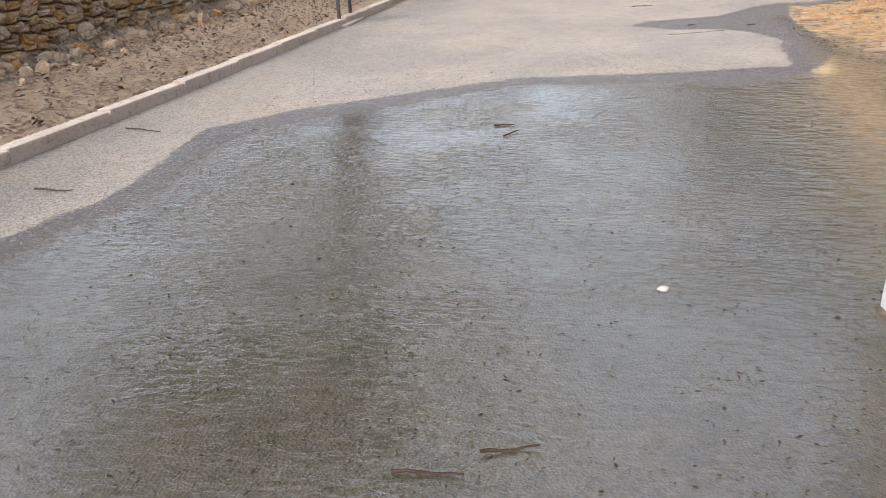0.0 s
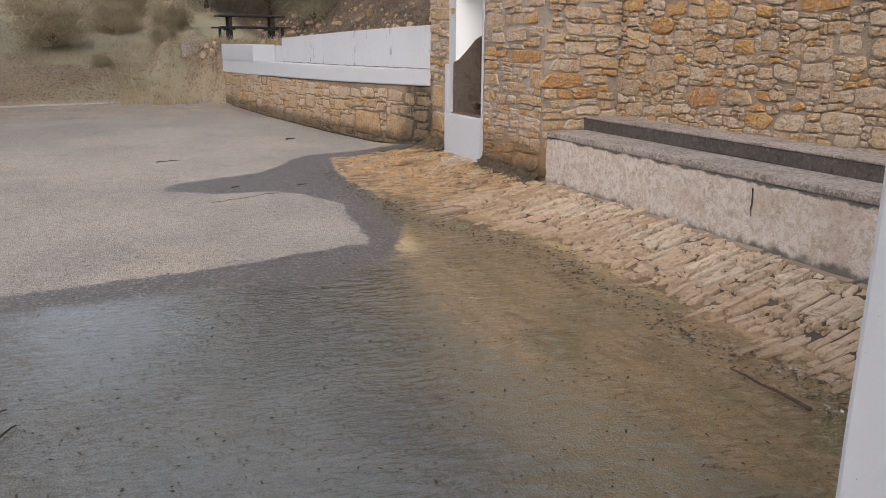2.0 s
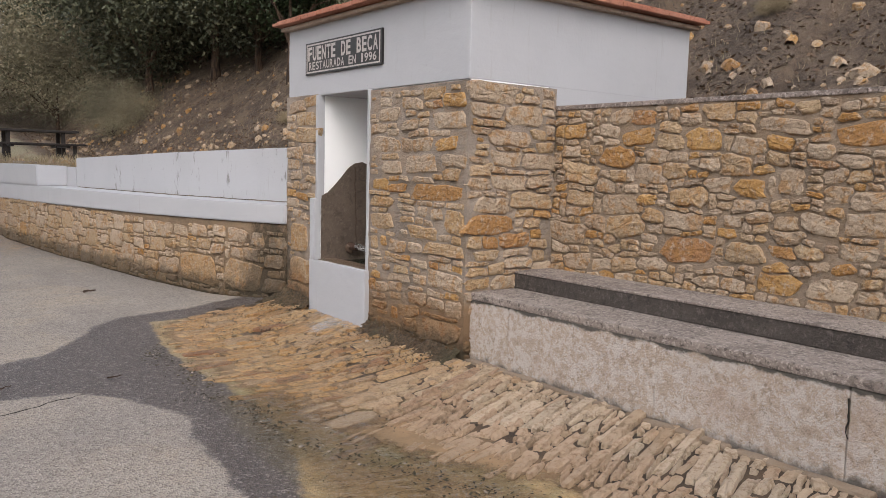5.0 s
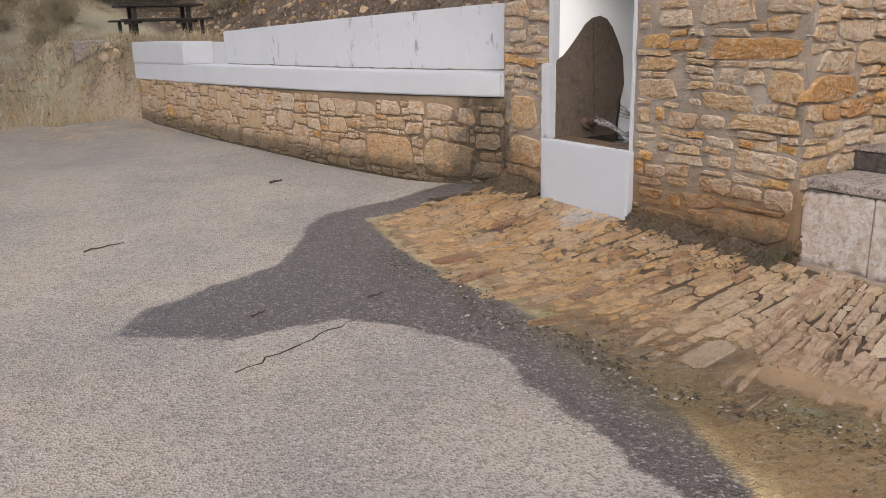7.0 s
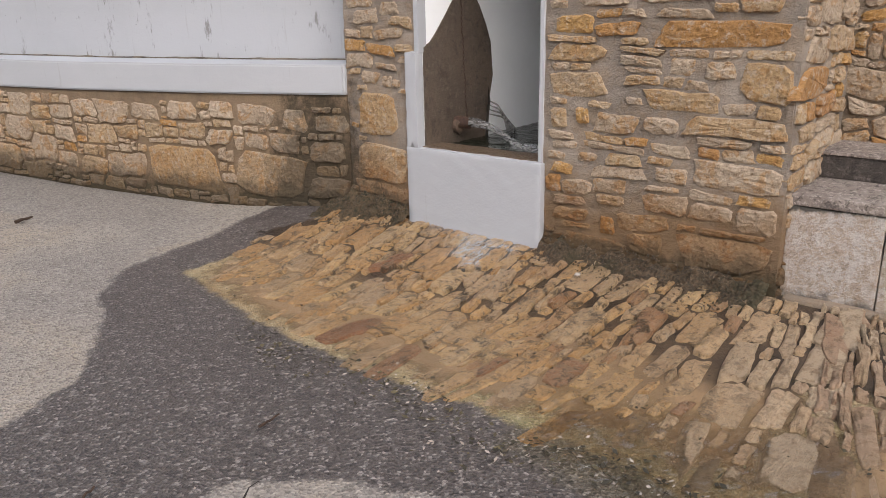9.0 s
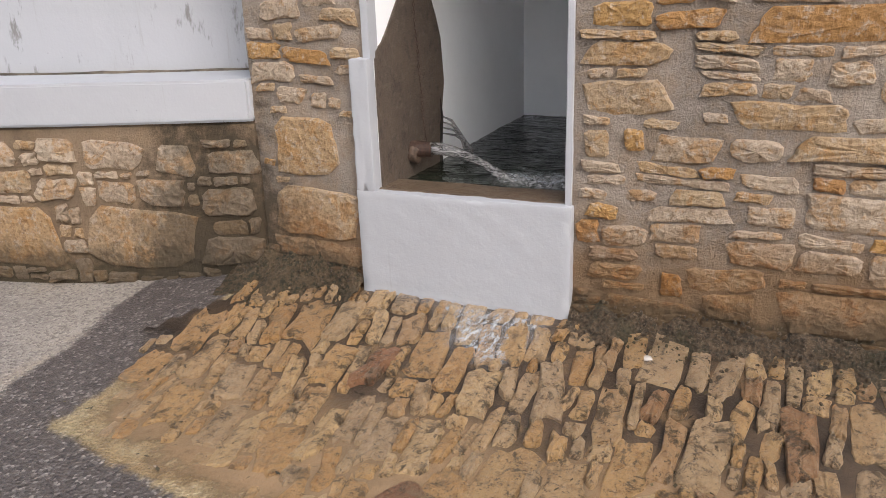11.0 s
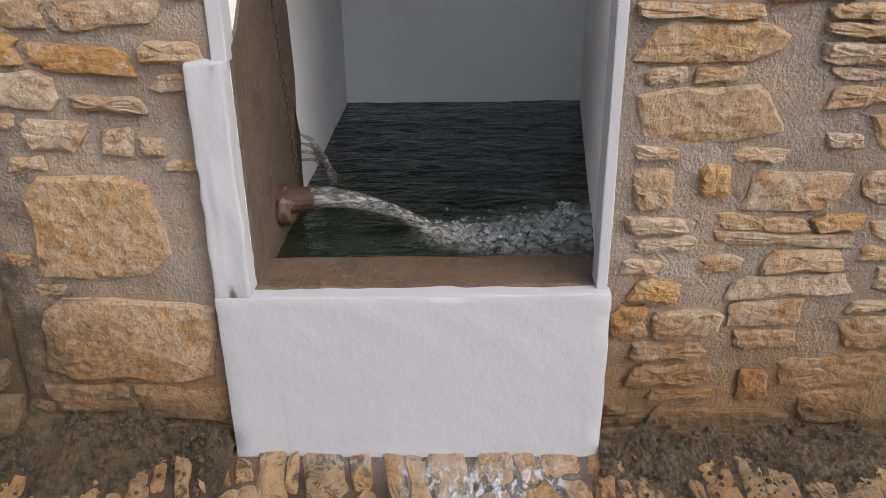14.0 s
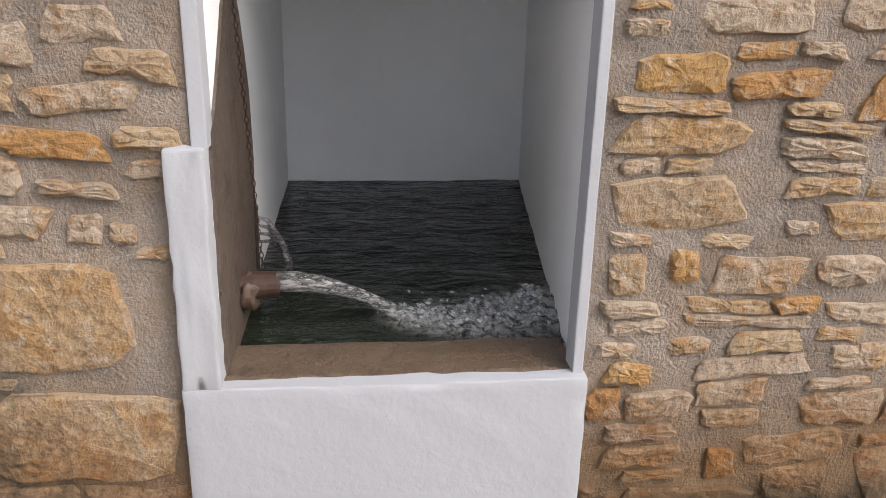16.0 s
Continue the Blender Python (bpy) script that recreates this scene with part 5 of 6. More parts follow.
for z, r, w in ((0.81, 0.236, 0.012), (0.84, 0.24, 0.006), (0.95, 0.236, 0.004), (0.955, 0.224, 0.004), (0.8, 0.2, 0.01)):
    rows.append([bm.verts.new((BX + (r + w * noise.noise((k, z * 9, 1.0))) * math.cos(2 * math.pi * k / 36), BY + (r + w * noise.noise((k, z * 9, 1.0))) * math.sin(2 * math.pi * k / 36), BZ + z + w * 2 * noise.noise((k * 0.7, z * 5, 2.0)))) for k in range(36)])
for a, b in zip(rows, rows[1:]):
    for k in range(36):
        bm.faces.new((a[k], a[(k + 1) % 36], b[(k + 1) % 36], b[k]))
part("bag", bm, BAG, bin_, "light blue plastic bag turned over the rim", True)
for dy in (-0.27, 0.27):
    leg = part("post", tube([(BX, BY + dy, BZ + 0.05), (BX, BY + dy, BZ + 0.98)], 0.026, 12), STEEL, bin_)
    part("bracket", box((BX - 0.02, BY + min(dy, dy * 0.8), BZ + 0.6), (BX + 0.02, BY + max(dy, dy * 0.8), BZ + 0.64)), STEEL, bin_)
    part("foot", box((BX - 0.08, BY + dy - 0.08, BZ + 0.02), (BX + 0.08, BY + dy + 0.08, BZ + 0.06), 0.008), STEEL, bin_)
part("pad", roughen(box((BX - 0.16, BY - 0.42, BZ - 0.08), (BX + 0.16, BY + 0.42, BZ + 0.03), 0.02), 0.006, 6, 3), KERB, bin_, "small concrete pad")

loose_wall = tagged(part("wall_dry_stone", box((-6.2, 2.9, 0.0), (-5.74, 15.3, 1.05)), EARTH_JOINT), "low dry-stone wall of loose ochre rubble", "wall", kind="structure")
HEAPED = ((700, 0.2, 0.4, 0.12, 0.24, 0.08), (1500, 0.12, 0.24, 0.07, 0.14, 0.1), (1500, 0.08, 0.14, 0.05, 0.09, 0.12))
lay(loose_wall, STONE, STONE_LOOSE, (-5.74, 3.0, 0.15), (0, 1, 0), (0, 0, 1), fill(12.3, 1.0, [], HEAPED, 51, 0.02), 0.02, 0.06, random.Random(12), turn=22, shares=(0.25, 0.7))


def rubble_heap():
    rng = random.Random(14)
    verts, faces = [], []
    for _ in range(260):
        mesh = rng.choice(rubble_loose)
        y = rng.uniform(3, 15.5)
        x = -5.62 + abs(rng.gauss(0, 0.28))
        s = rng.uniform(0.03, 0.13) * (1 if x < -5.2 else 0.6)
        m = pose(x, y, float(terrain_z(x, y)) + s * 0.2, rng.uniform(-25, 25), rng.uniform(-25, 25), rng.uniform(0, 360)) @ Matrix.Diagonal((s * 1.6, s, s * 0.6, 1))
        k = len(verts)
        verts += [m @ p.co for p in mesh.vertices]
        faces += [[k + i for i in p.vertices] for p in mesh.polygons]
    return tagged(raw("fallen_stones", verts, faces, STONE_LOOSE), "loose ochre stones fallen at the wall's foot", "stones", kind="stuff")


rubble_heap()


# ---- trees and hillside ----
def crown_mesh(name, seed, clumps, per, size, radius, material, flat=0.8, droop=0.0):
    """A crown of many small leaf sprays gathered in clumps with gaps between them."""
    rng = np.random.default_rng(seed)
    d = rng.normal(size=(clumps, 3))
    d /= np.linalg.norm(d, axis=1)[:, None]
    centre = d * rng.uniform(0.35, 1.0, (clumps, 1)) * np.array([radius, radius, radius * flat])
    cs = np.repeat(centre, per, 0) + rng.normal(size=(clumps * per, 3)) * radius * np.array([0.17, 0.17, 0.12])
    n = len(cs)
    a = rng.normal(size=(n, 3))
    a /= np.linalg.norm(a, axis=1)[:, None]
    b = np.cross(a, rng.normal(size=(n, 3)))
    b /= np.linalg.norm(b, axis=1)[:, None]
    s = size * rng.uniform(0.5, 1.3, (n, 1))
    quad = np.stack([cs - a * s, cs + b * s * 0.42, cs + a * s, cs - b * s * 0.42], 1).reshape(-1, 3)
    faces = np.arange(4 * n).reshape(-1, 4)
    mesh = bpy.data.meshes.new(name)
    mesh.from_pydata(quad.tolist(), [], faces.tolist())
    mesh.materials.append(material)
    return mesh


def tree(name, label, at, height, radius, seed, material, trunk=0.18, crown_low=0.45, clumps=60, per=60, leaf=0.16, category="tree", lean=(0.0, 0.0)):
    rng = random.Random(seed)
    t = tagged(new(name), label, category)
    x, y = at
    z = float(terrain_z(x, y))
    mid = Vector((lean[0], lean[1], height * (crown_low + 0.25)))
    bm = tube([(0, 0, -0.4), (lean[0] * 0.1, lean[1] * 0.1, 0.3), (lean[0] * 0.4, lean[1] * 0.4, height * crown_low * 0.6), mid], [trunk * 1.35, trunk, trunk * 0.75, trunk * 0.3], 12, wobble=0.35)
    part("trunk", bm, BARK, t, smooth=True)
    for _ in range(6):
        w = rng.uniform(0, 2 * math.pi)
        start = Vector((lean[0] * 0.5, lean[1] * 0.5, height * crown_low * rng.uniform(0.7, 1.1)))
        end = mid + Vector((math.cos(w) * radius * 0.75, math.sin(w) * radius * 0.75, rng.uniform(-0.1, 0.25) * height))
        part("limb", tube([start, (start + end) / 2 + Vector((0, 0, 0.15 * radius)), end], [trunk * 0.45, trunk * 0.28, trunk * 0.08], 7), BARK, t)
    c = mesh_object("crown", crown_mesh("crown", seed, clumps, per, leaf, radius, material, (1 - crown_low) * height * 0.5 / radius), None, t)
    c.matrix_basis = Matrix.Translation(mid + Vector((0, 0, height * (1 - crown_low) * 0.15)))
    t.matrix_basis = pose(x, y, z)
    return t


tree("pine_tree", "large old tree with furrowed brown bark and high crown", (-4.05, 17.3), 14, 7.5, 71, LEAF, 0.46, 0.5, 190, 95, 0.2, lean=(-4.2, 1.0))

oak = tree("oak_tree", "dark evergreen oak on the earth bank", (9.6, 27.5), 6.0, 2.9, 72, LEAF, 0.14, 0.2, 130, 190, 0.075)
shrub = tree("hillside_shrub", "grey-green shrub on the hillside", (6.6, 34), 4.2, 2.4, 73, LEAF_LIGHT, 0.07, 0.12, 110, 220, 0.042, category="shrub")
pale = tree("dry_shrub", "low pale dry shrub on the grassy slope", (-0.9, 27.5), 1.5, 1.1, 76, GRASS, 0.03, 0.05, 120, 170, 0.03, category="shrub")
for x, y, s in ((0.8, 30, 1.3), (-3.2, 29, 1.2), (1.2, 34, 1.8), (-1.5, 33, 1.6), (-4.6, 34, 2.0), (2.6, 30.5, 1.2), (-7, 28, 1.5), (-9, 33, 2.0), (2.0, 26.6, 0.7), (0.3, 25.2, 0.5), (-0.5, 37, 2.2), (-6, 38, 2.2), (9.2, 9.5, 0.35), (8.8, 7.2, 0.3), (9.8, 5.5, 0.4), (10.2, 11.5, 0.4), (8.4, 12.6, 0.35), (9.0, 16.5, 0.4), (8.2, 20, 0.35), (9.4, 3.2, 0.35)):
    copy_thing(pale, pose(x, y, float(terrain_z(x, y)) - 0.1, 0, 0, 70 * x) @ Matrix.Scale(0.6 * s, 4))
fresh = tree("green_tree", "fresh green small tree behind the fountain house", (9.4, 22.3), 4.6, 1.8, 74, LEAF_FRESH, 0.08, 0.25, 80, 150, 0.065)
trng = random.Random(77)
for x, y, s in ((8.6, 30.5, 1.15), (7.8, 36.5, 1.4), (11.0, 23.5, 1.0), (9.9, 25.2, 0.85), (10.2, 29.8, 1.0), (11.5, 29.5, 1.15), (10.5, 33, 0.85), (13.5, 26, 1.3), (12, 37, 0.9), (15, 32, 1.4), (14.5, 20, 1.2), (12.8, 16.5, 1.0), (14, 12, 1.15), (14.5, 7, 1.1), (13.5, 2.5, 1.2), (16, 42, 1.1), (13, 50, 0.8), (18, 25, 1.5), (19, 14, 1.5), (-20, 20, 1.2), (-16, 8, 1.3), (-14, -6, 1.4), (6, -22, 1.4), (-4, -26, 1.4), (16, -12, 1.4)):
    copy_thing(oak, pose(x, y, float(terrain_z(x, y)) - 0.2, 0, 0, trng.uniform(0, 360)) @ Matrix.Scale(s * trng.uniform(0.9, 1.1), 4))
for x, y, s in ((4.5, 36, 1.2), (8.5, 38, 1.35), (2.5, 42, 1.3), (6.5, 44, 1.5), (5.5, 40, 1.35), (9.3, 31.5, 1.0), (7.6, 34.5, 1.0), (10.5, 40, 1.6), (7.2, 29.5, 0.5), (-1, 46, 0.6), (-6, 40, 0.45), (0.5, 52, 0.7), (-5, 48, 0.6), (-11, 40, 0.5), (10.2, 19.5, 0.5), (11.5, 14.0, 0.45), (-9, 24, 0.8)):
    copy_thing(shrub, pose(x, y, float(terrain_z(x, y)) - 0.2, 0, 0, trng.uniform(0, 360)) @ Matrix.Scale(s * trng.uniform(0.9, 1.1), 4))


def scatter(name, label, category, count, where, size, material, seed, upright=False):
    """Many small leaves or blades lying or standing on the ground, as one stuff object."""
    rng = np.random.default_rng(seed)
    x, y = where(rng, count)
    z = terrain_z(x, y)
    n = len(x)
    s = size * rng.uniform(0.4, 1.3, n)
    w = rng.uniform(0, 2 * np.pi, n)
    if upright:
        tip = np.stack([x + rng.normal(0, 0.35, n) * s, y + rng.normal(0, 0.35, n) * s, z + s], -1)
        a = np.stack([x + np.cos(w) * s * 0.05, y + np.sin(w) * s * 0.05, z - 0.02], -1)
        b = np.stack([x - np.cos(w) * s * 0.05, y - np.sin(w) * s * 0.05, z - 0.02], -1)
        verts, faces = np.stack([a, b, tip], 1).reshape(-1, 3), np.arange(3 * n).reshape(-1, 3)
    else:
        u = np.stack([np.cos(w), np.sin(w), rng.normal(0, 0.35, n)], -1) * s[:, None]
        v = np.stack([-np.sin(w), np.cos(w), rng.normal(0, 0.5, n)], -1) * s[:, None] * 0.4
        c = np.stack([x, y, z + 0.012 + 0.2 * s], -1)
        verts, faces = np.stack([c - u, c + v, c + u, c - v], 1).reshape(-1, 3), np.arange(4 * n).reshape(-1, 4)
    return tagged(raw(name, verts, faces, material), label, category, kind="stuff")


scatter("leaf_litter", "dry brown leaves strewn on the earth", "leaves", 7000, lambda r, n: (r.uniform(-5.6, -3.75, n), r.uniform(2, 21, n)), 0.03, LITTER, 81)
scatter("bank_litter", "twigs and dry leaves on the earth bank", "leaves", 70000, lambda r, n: (5.15 + np.abs(r.normal(0, 3.0, n)), r.uniform(-1, 34, n)), 0.032, LITTER, 82)
scatter("slope_litter", "dry leaves and roots on the rough earth slope", "leaves", 9000, lambda r, n: (np.minimum(r.normal(1.8, 2.2, n), 4.6), 21.2 + np.abs(r.normal(0, 3.0, n))), 0.026, LITTER, 86)
scatter("slope_grass", "dry tufts on the rough earth slope", "grass", 6000, lambda r, n: (r.uniform(0.5, 4.6, n), 20.6 + np.abs(r.normal(0, 2.5, n))), 0.16, GRASS, 87, True)
scatter("dry_grass", "short dry grass beyond the yard", "grass", 40000, lambda r, n: (r.uniform(-12, 3.2, n), 21.3 + np.abs(r.normal(0, 6, n))), 0.11, GRASS, 83, True)
scatter("bank_grass", "tufts of dry grass on the bank", "grass", 14000, lambda r, n: (5.3 + np.abs(r.normal(0, 3.5, n)), r.uniform(0, 32, n)), 0.09, GRASS, 84, True)


def yard_specks(name, label, count, where, size, material, seed):
    """Tiny leaf bits and grit lying on the asphalt or on the water."""
    rng = np.random.default_rng(seed)
    x, y = where(rng, count)
    n = len(x)
    s = size * rng.uniform(0.4, 1.4, n)
    w = rng.uniform(0, 2 * np.pi, n)
    z = yard_z(x, y) + 0.012
    u = np.stack([np.cos(w), np.sin(w), rng.normal(0, 0.2, n)], -1) * s[:, None]
    v = np.stack([-np.sin(w), np.cos(w), rng.normal(0, 0.3, n)], -1) * (s * rng.uniform(0.25, 0.6, n))[:, None]
    c = np.stack([x, y, z], -1)
    return tagged(raw(name, np.stack([c - u, c + v, c + u, c - v], 1).reshape(-1, 3), np.arange(4 * n).reshape(-1, 4), material), label, "leaves", kind="stuff")


SPECK = leaf_material("dark_leaf_bits", (0.04, 0.035, 0.02), (0.09, 0.075, 0.04), (0.2, 0.17, 0.08))
PALE_BITS = leaf_material("pale_grit", (0.5, 0.45, 0.38), (0.65, 0.6, 0.52), (0.8, 0.76, 0.7))
yard_specks("leaf_bits", "small dark leaf bits on the wet asphalt", 6000, lambda r, n: (np.where(r.random(n) < 0.8, r.uniform(-2.6, 1.8, n), r.uniform(1.8, 3.4, n)), r.uniform(1.0, 7.6, n)), 0.009, SPECK, 91)
yard_specks("grit", "pale grit strewn over the asphalt", 2600, lambda r, n: (r.uniform(-3.4, 2.6, n), r.uniform(1.0, 15, n)), 0.006, PALE_BITS, 92)
yard_specks("paving_bits", "small leaf bits caught between the setts", 1500, lambda r, n: (r.uniform(2.5, 3.95, n), r.uniform(2.5, 11.6, n)), 0.010, SPECK, 93)


def along_margin(r, n):
    """Places strewn along the muddy margin of the paving."""
    y = r.uniform(2.6, 10.6, n)
    x = np.interp(y, [2.6, 4.4, 4.9, 6.8, 7.7, 8.2, 9.2, 10.6], [2.8, 2.75, 2.72, 2.85, 2.45, 2.3, 2.24, 2.28])
    return x + r.normal(0, 0.07, n) + 0.05 * np.sin(y * 6), y


yard_specks("margin_debris", "dark leaf bits and grit washed up along the paving", 1800, along_margin, 0.013, SPECK, 94)
yard_specks("margin_grit", "pale stone flakes washed up along the paving", 700, along_margin, 0.010, PALE_BITS, 95)


def bank_rocks():
    rng = random.Random(85)
    verts, faces = [], []
    for k in range(2600):
        mesh = rng.choice(rubble_loose)
        x, y = 5.3 + abs(rng.gauss(0, 2.6)), rng.uniform(-1, 32)
        if k > 2300:
            x, y = rng.uniform(0.5, 4.6), 20.9 + abs(rng.gauss(0, 2.5))
        s = rng.choice((0.03, 0.04, 0.05, 0.08, 0.12)) * rng.uniform(0.6, 1.3)
        m = pose(x, y, float(terrain_z(x, y)), rng.uniform(-40, 40), rng.uniform(-40, 40), rng.uniform(0, 360)) @ Matrix.Diagonal((s * 1.5, s, s * 0.6, 1))
        k = len(verts)
        verts += [m @ p.co for p in mesh.vertices]
        faces += [[k + i for i in p.vertices] for p in mesh.polygons]
    return tagged(raw("bank_stones", verts, faces, STONE_LOOSE), "small stones lying on the earth bank", "stones", kind="stuff")


bank_rocks()


# ---- picnic table ----
def picnic_table(x, y):
    t = thing("picnic_table", "dark timber picnic table with fixed benches on the terrace", "picnic table", "picnic tables on the terrace")
    z = float(terrain_z(x, y))
    for k in range(4):
        part("board", box((-0.86, -0.38 + 0.195 * k, 0.7), (0.86, -0.2 + 0.195 * k, 0.745), 0.006), DARKWOOD, t)
    for s in (-1, 1):
        for k in range(2):
            part("seat_board", box((-0.9, s * 0.72 - 0.14 + 0.145 * k, 0.41), (0.9, s * 0.72 - 0.005 + 0.145 * k, 0.45), 0.006), DARKWOOD, t)
    for ex in (-0.55, 0.55):
        for s in (-1, 1):
            part("leg", box((ex - 0.04, s * 0.26 - 0.04, -0.3), (ex + 0.04, s * 0.26 + 0.04, 0.7), 0.006), DARKWOOD, t)
            part("seat_leg", box((ex * 1.25 - 0.035, s * 0.72 - 0.035, -0.3), (ex * 1.25 + 0.035, s * 0.72 + 0.035, 0.41), 0.006), DARKWOOD, t)
        part("crossbar", box((ex - 0.03, -0.8, 0.36), (ex + 0.03, 0.8, 0.41), 0.005), DARKWOOD, t)
    t.matrix_basis = pose(x, y, z + 0.13, 0, 0, 0)
    return t


picnic_table(3.98, 24.0)
tagged(part("terrace_step", roughen(box((2.05, 22.6, 1.2), (4.2, 22.95, 1.56), 0.02), 0.015, 4, 4), GREY_TOP), "low grey concrete edge of the picnic terrace", "step", kind="structure")


# ---- twigs and scraps in the yard ----
def twig(x, y, length, turn, seed, radius=0.006):
    rng = random.Random(seed)
    pts = []
    for k in range(6):
        u = (k / 5 - 0.5) * length
        side = 0.06 * length * noise.noise((u * 9, seed, 0.3))
        px, py = x + u * math.cos(turn) - side * math.sin(turn), y + u * math.sin(turn) + side * math.cos(turn)
        pts.append((px, py, float(yard_z(px, py)) + radius + 0.006 + 0.01 * rng.random()))
    return tagged(part("twig", tube(pts, [radius * (1 - 0.1 * k) for k in range(6)], 6), TWIG), "thin dead brown twig lying on the asphalt", "twig", "fallen twigs")


for args in ((-0.4, 1.69, 0.2, 0.05, 1), (-0.19, 1.82, 0.17, 0.3, 2), (-0.5, 5.14, 0.17, 1.0, 3), (-0.57, 5.36, 0.14, 0.2, 4), (2.57, 4.36, 0.46, 1.6, 5, 0.008), (2.6, 3.62, 0.3, 1.5, 12, 0.012), (-3.03, 3.88, 0.25, 0.0, 6), (-3.2, 5.2, 0.35, -0.3, 7), (0.7, 11.82, 0.3, 0.3, 8), (1.16, 9.91, 0.1, 0.5, 9), (1.81, 9.81, 0.1, 0.1, 10), (2.5, 13.3, 0.14, 0.3, 11, 0.014)):
    twig(*args)


def scrap(x, y, r, seed):
    rng = random.Random(seed)
    bm = bmesh.new()
    bmesh.ops.create_icosphere(bm, subdivisions=2, radius=1.0)
    for v in bm.verts:
        v.co *= 1 + 0.4 * noise.noise(v.co * 1.7 + Vector((seed, 0, 0)))
    bm.transform(pose(x, y, float(yard_z(x, y)) + r * 0.35, 0, 0, rng.uniform(0, 360)) @ Matrix.Diagonal((r * 1.3, r, r * 0.5, 1)))
    return tagged(part("pebble", bm, PAPER, smooth=True), "small white pebble on the wet ground", "pebble", "white pebbles")


scrap(0.31, 2.89, 0.02, 1)
scrap(3.62, 9.05, 0.014, 2)
scrap(3.70, 9.62, 0.02, 3)
scrap(3.74, 9.45, 0.012, 4)
asphalt_crack = thing("asphalt_crack", "narrow dark crack running through the dry asphalt", "crack")
cr = random.Random(3)
pts = [(0.85 + 0.72 * k / 12 + cr.uniform(-0.02, 0.02), 9.28 + 0.3 * k / 12 + cr.uniform(-0.02, 0.02)) for k in range(13)]
part("gap", tube([(x, y, float(yard_z(x, y)) - 0.001) for x, y in pts], [0.002 + 0.004 * cr.random() for _ in pts], 5), CRACK, asphalt_crack)


# ---- paving of long setts ----
def sett_material():
    n = Nodes("limestone_sett")
    r = n.each()
    base = n.ramp(r, (0.0, (0.7, 0.56, 0.39)), (0.35, (0.95, 0.82, 0.63)), (0.65, (0.78, 0.68, 0.52)), (0.85, (0.98, 0.85, 0.65)), (1.0, (0.78, 0.6, 0.42)))
    wetness = n.span(n.math("ADD", n.axis(1), n.math("MULTIPLY", n.math("SUBTRACT", n.noise(1.4, 4), 0.5), 1.4)), 7.6, 9.0)
    low = n.span(n.math("ADD", n.axis(0), n.math("MULTIPLY", n.noise(2.6, 4), 0.5)), 3.05, 3.4, 1.0, 0.0)
    ochre = n.ramp(r, (0.0, (0.7, 0.43, 0.18)), (0.3, (0.8, 0.54, 0.25)), (0.6, (0.66, 0.5, 0.31)), (0.8, (0.86, 0.63, 0.33)), (1.0, (0.4, 0.2, 0.1)))
    c = n.mix(wetness, base, ochre)
    c = n.mix(n.math("MULTIPLY", n.math("MULTIPLY", low, n.math("SUBTRACT", 1.0, wetness)), 0.5), c, (0.42, 0.29, 0.15))
    c = n.mix(n.span(n.noise(24, 7, 0.8), 0.5, 0.62, 0, 0.75), c, n.mix(1.0, c, (0.56, 0.47, 0.38), "MULTIPLY"))
    c = n.mix(n.span(n.noise(60, 5, 0.8), 0.52, 0.66, 0, 0.5), c, (0.8, 0.69, 0.52))
    c = n.mix(n.span(n.noise(8, 6, 0.75), 0.54, 0.64, 0, 0.75), c, (0.34, 0.25, 0.15))
    c = n.mix(n.span(n.noise(2.4, 7, 0.75), 0.52, 0.66, 0, 0.5), c, (0.6, 0.43, 0.26))
    n.bump(n.math("ADD", n.noise(18, 8, 0.78), n.math("MULTIPLY", n.noise(85, 4), 0.5)), 1.0, 0.032)
    grime = n.math("MAXIMUM", n.span(n.noise(11, 8, 0.8, distort=0.6), 0.52, 0.6), n.span(n.noise(38, 7, 0.8, distort=0.5), 0.55, 0.62))
    c = n.mix(n.math("MULTIPLY", n.math("MULTIPLY", grime, wetness), n.span(n.noise(1.6, 4, 0.6), 0.3, 0.55, 0.35, 0.9)), c, (0.095, 0.066, 0.036))
    rough = n.mix(n.math("MAXIMUM", wetness, low), (0.8, 0.8, 0.8), (0.3, 0.3, 0.3))
    return n.done(c, rough)


SETT = sett_material()


def bed_material():
    n = Nodes("shaded_muddy_joint_bed")
    wetness = n.span(n.axis(1), 7.8, 9.2)
    # base browns darkened: the shade between setts is put into the colour
    c = n.mix(n.span(n.noise(5, 6, 0.7), 0.38, 0.62), (0.13, 0.09, 0.055), (0.05, 0.035, 0.022))
    mud = n.mix(n.span(n.noise(3, 6, 0.7), 0.4, 0.6), (0.52, 0.36, 0.2), (0.36, 0.255, 0.14))
    c = n.mix(n.span(n.math("ADD", n.axis(0), n.math("MULTIPLY", n.noise(3), 0.3)), 3.1, 3.4, 1, 0), c, mud)
    c = n.mix(n.math("MULTIPLY", wetness, n.span(n.noise(4, 7, 0.75), 0.52, 0.66, 0.0, 0.7)), c, (0.36, 0.24, 0.12))
    n.bump(n.noise(35, 6, 0.75), 0.8, 0.012)
    fade = n.span(n.math("ADD", n.attr("reach"), n.math("MULTIPLY", n.math("SUBTRACT", n.noise(6, 6, 0.75), 0.5), 0.5)), 0.05, 0.24)
    fade = n.math("MAXIMUM", fade, n.span(n.axis(0), 3.2, 3.4))
    return n.done(c, n.mix(wetness, (0.75, 0.75, 0.75), (0.35, 0.35, 0.35)), Alpha=fade)


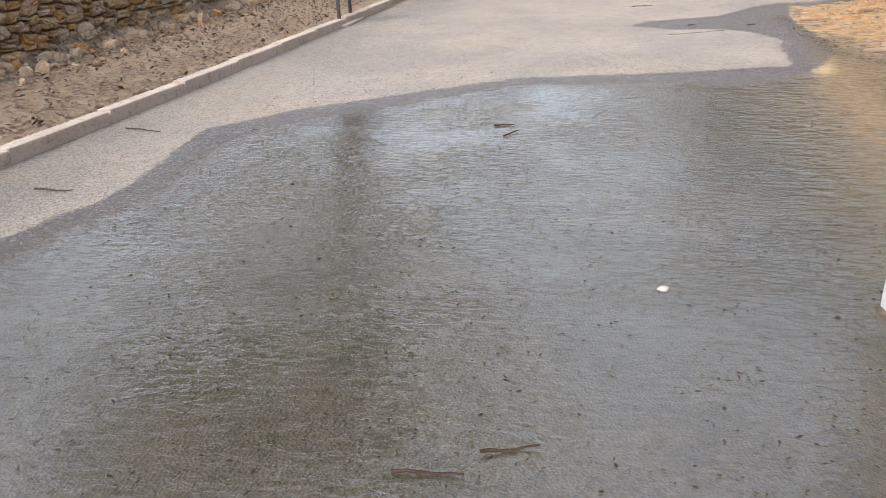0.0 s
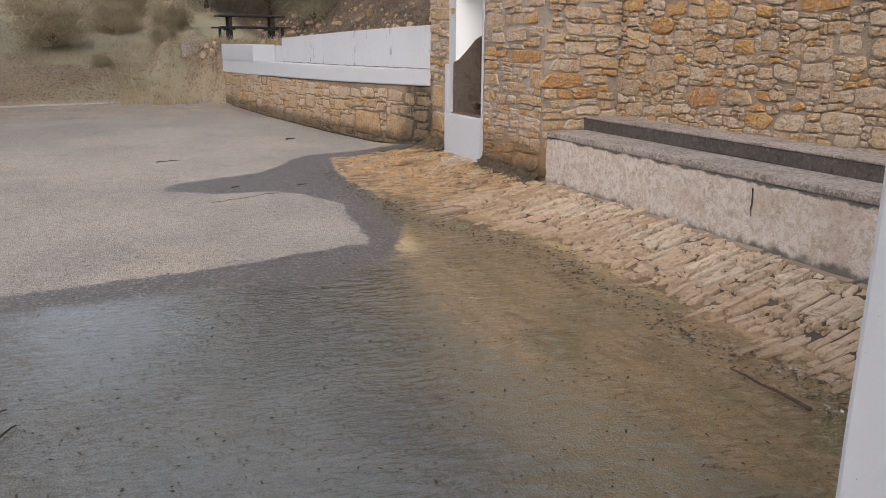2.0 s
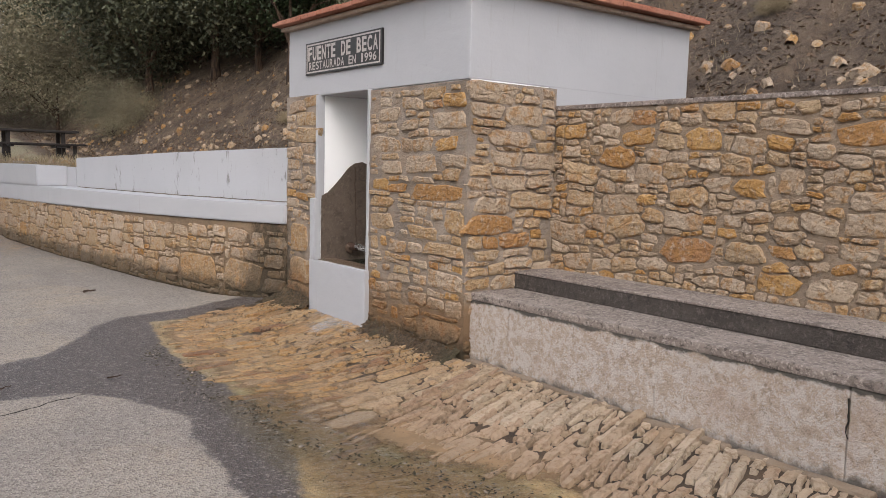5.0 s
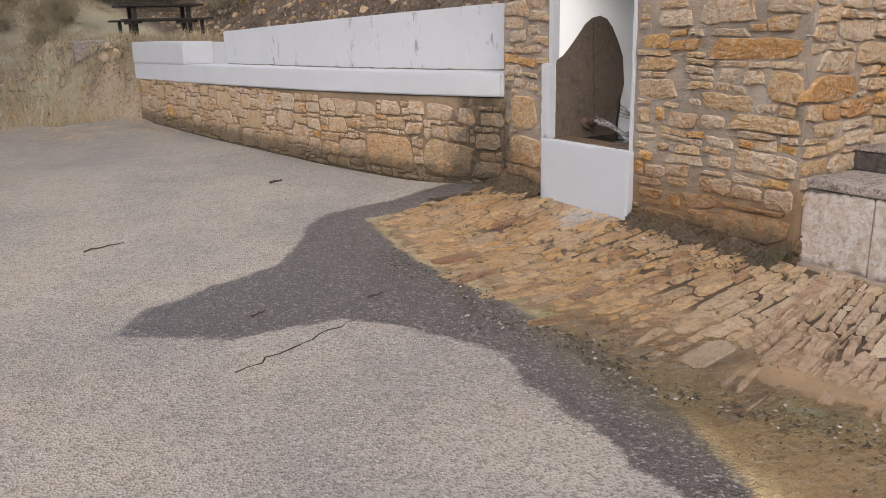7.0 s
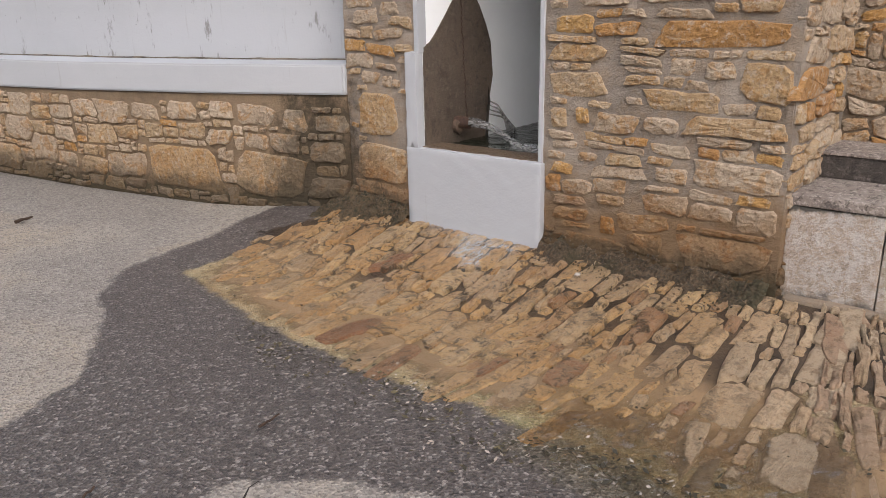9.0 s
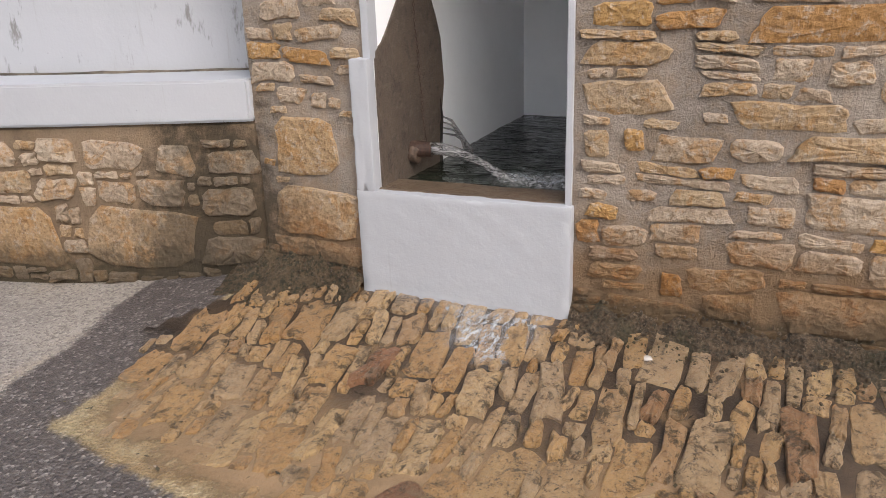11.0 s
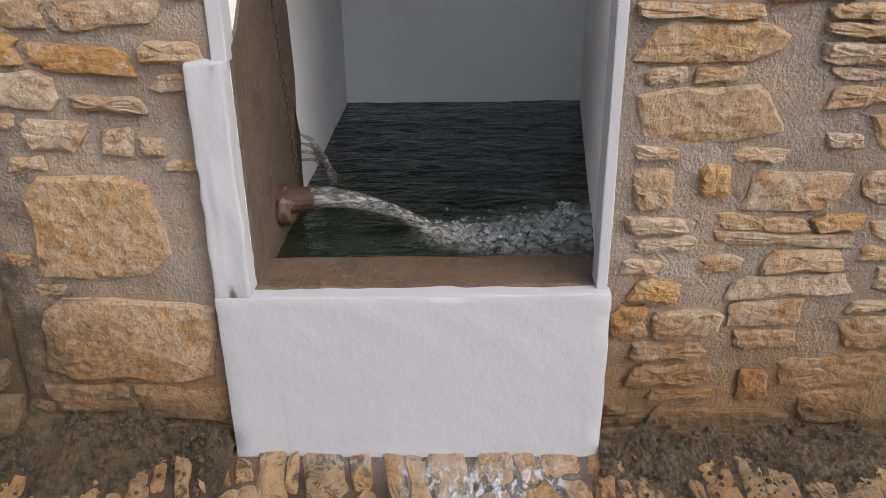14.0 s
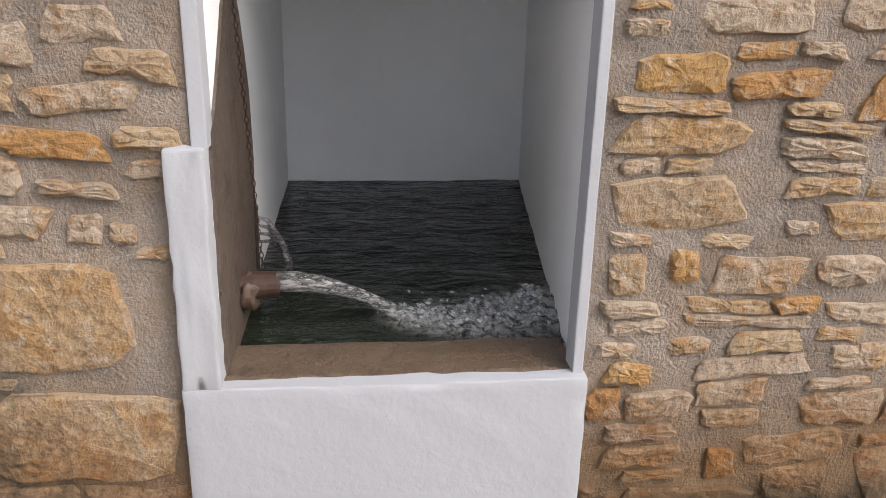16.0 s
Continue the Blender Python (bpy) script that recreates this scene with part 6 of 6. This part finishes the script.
BED = bed_material()
def pave(label, y0, y1, x0, x1, classes, seed, gap, rise, poly, fan, bed=0.004, least=(0.04, 0.08), rugged=0.12, limit=300):
    """Long setts in a strip, swung about the upright by a fan of turns along y."""
    floor_part = sheet("pavement", poly, 0.05, bed, BED, "reach", -0.02)
    tagged(floor_part, label, "pavement", kind="structure")
    rng = random.Random(seed)
    stones = fill(y1 - y0, x1 - x0, [], classes, seed, 0.012, least)
    rows = []
    for (cu, cv, w, h, _), (a, ring) in zip(stones, outlines(stones, rng, gap, rugged, 6, 1.5, 20, 0.12)):
        x, y = x1 - cv, y0 + cu
        swing = float(np.interp(y, [p[0] for p in fan], [p[1] for p in fan]))
        y += math.tan(radians(swing)) * (x - 3.6)
        edge = float(inside_distance(np.array(x), np.array(y), PAVED))
        if edge > 0.02 and not (x < 3.1 and edge < rng.uniform(0.06, 0.22)):
            rows.append((x, y, edge, swing - math.degrees(a), [(-q, p) for p, q in ring]))
    rows.sort(key=lambda r: -r[0])
    rest_v, rest_f = [], []
    for k, (x, y, edge, swing, ring) in enumerate(rows):
        slope = math.degrees(math.atan((float(yard_z(x + 0.05, y)) - float(yard_z(x - 0.05, y))) / 0.1))
        high = rise * float(smooth(edge, -0.3, 0.3)) * (0.2 + 0.8 * float(smooth(x, 2.75, 3.2)) if y < 8.2 else 0.35 + 0.65 * float(smooth(x, 2.5, 3.2))) * rng.uniform(0.55, 1.3)
        m = pose(x, y, float(yard_z(x, y)), rng.uniform(-5, 1) if y < 8.2 else rng.uniform(-3, 2), -slope + rng.uniform(-2, 2), swing)
        verts, faces = stone_mesh(rng, ring, high, 0.6)
        if k < limit:
            raw("sett", verts, faces, SETT, floor_part).matrix_basis = m
        else:
            n0 = len(rest_v)
            rest_v += [m @ Vector(p) for p in verts]
            rest_f += [[n0 + i for i in f] for f in faces]
    if rest_v:
        tagged(raw("setts_rest", rest_v, rest_f, SETT, floor_part), kind="stuff")


BENCH_SIDE = ((2.55, 7.7), (2.95, 6.8), (2.85, 5.5), (2.75, 4.9), (2.8, 4.4), (2.85, 3.6), (2.85, 1.6), (3.98, 1.6), (3.98, 8.2), (2.5, 8.2))
SPOUT_SIDE = ((2.5, 11.42), (2.34, 10.6), (2.32, 9.8), (2.34, 9.2), (2.42, 8.7), (2.42, 8.2), (3.98, 8.2), (3.98, 8.7), (3.92, 8.72), (3.92, 11.46), (3.3, 11.75))
NARROW = ((700, 0.045, 0.085, 0.26, 0.55, 0.05), (900, 0.04, 0.075, 0.16, 0.36, 0.08), (900, 0.035, 0.06, 0.1, 0.2, 0.1))
BROAD = ((70, 0.1, 0.15, 0.22, 0.36, 0.04), (600, 0.055, 0.1, 0.2, 0.36, 0.05), (900, 0.045, 0.08, 0.13, 0.26, 0.06), (900, 0.035, 0.06, 0.08, 0.16, 0.08))
pave("worn pale limestone setts laid on edge beside the bench", 2.3, 8.4, 2.4, 3.94, NARROW, 61, 0.013, 0.03, BENCH_SIDE, ((3.4, 9), (4.5, 8), (5.7, 13), (6.5, 16), (8.3, 14)), 0.008, (0.024, 0.06), 0.15)
pave("wet ochre stone setts below the fountain spout", 8.25, 11.9, 2.3, 3.9, BROAD, 62, 0.010, 0.022, SPOUT_SIDE, ((8.3, 6), (9.0, -3), (9.6, 0), (10.0, 4), (11.1, 13)))
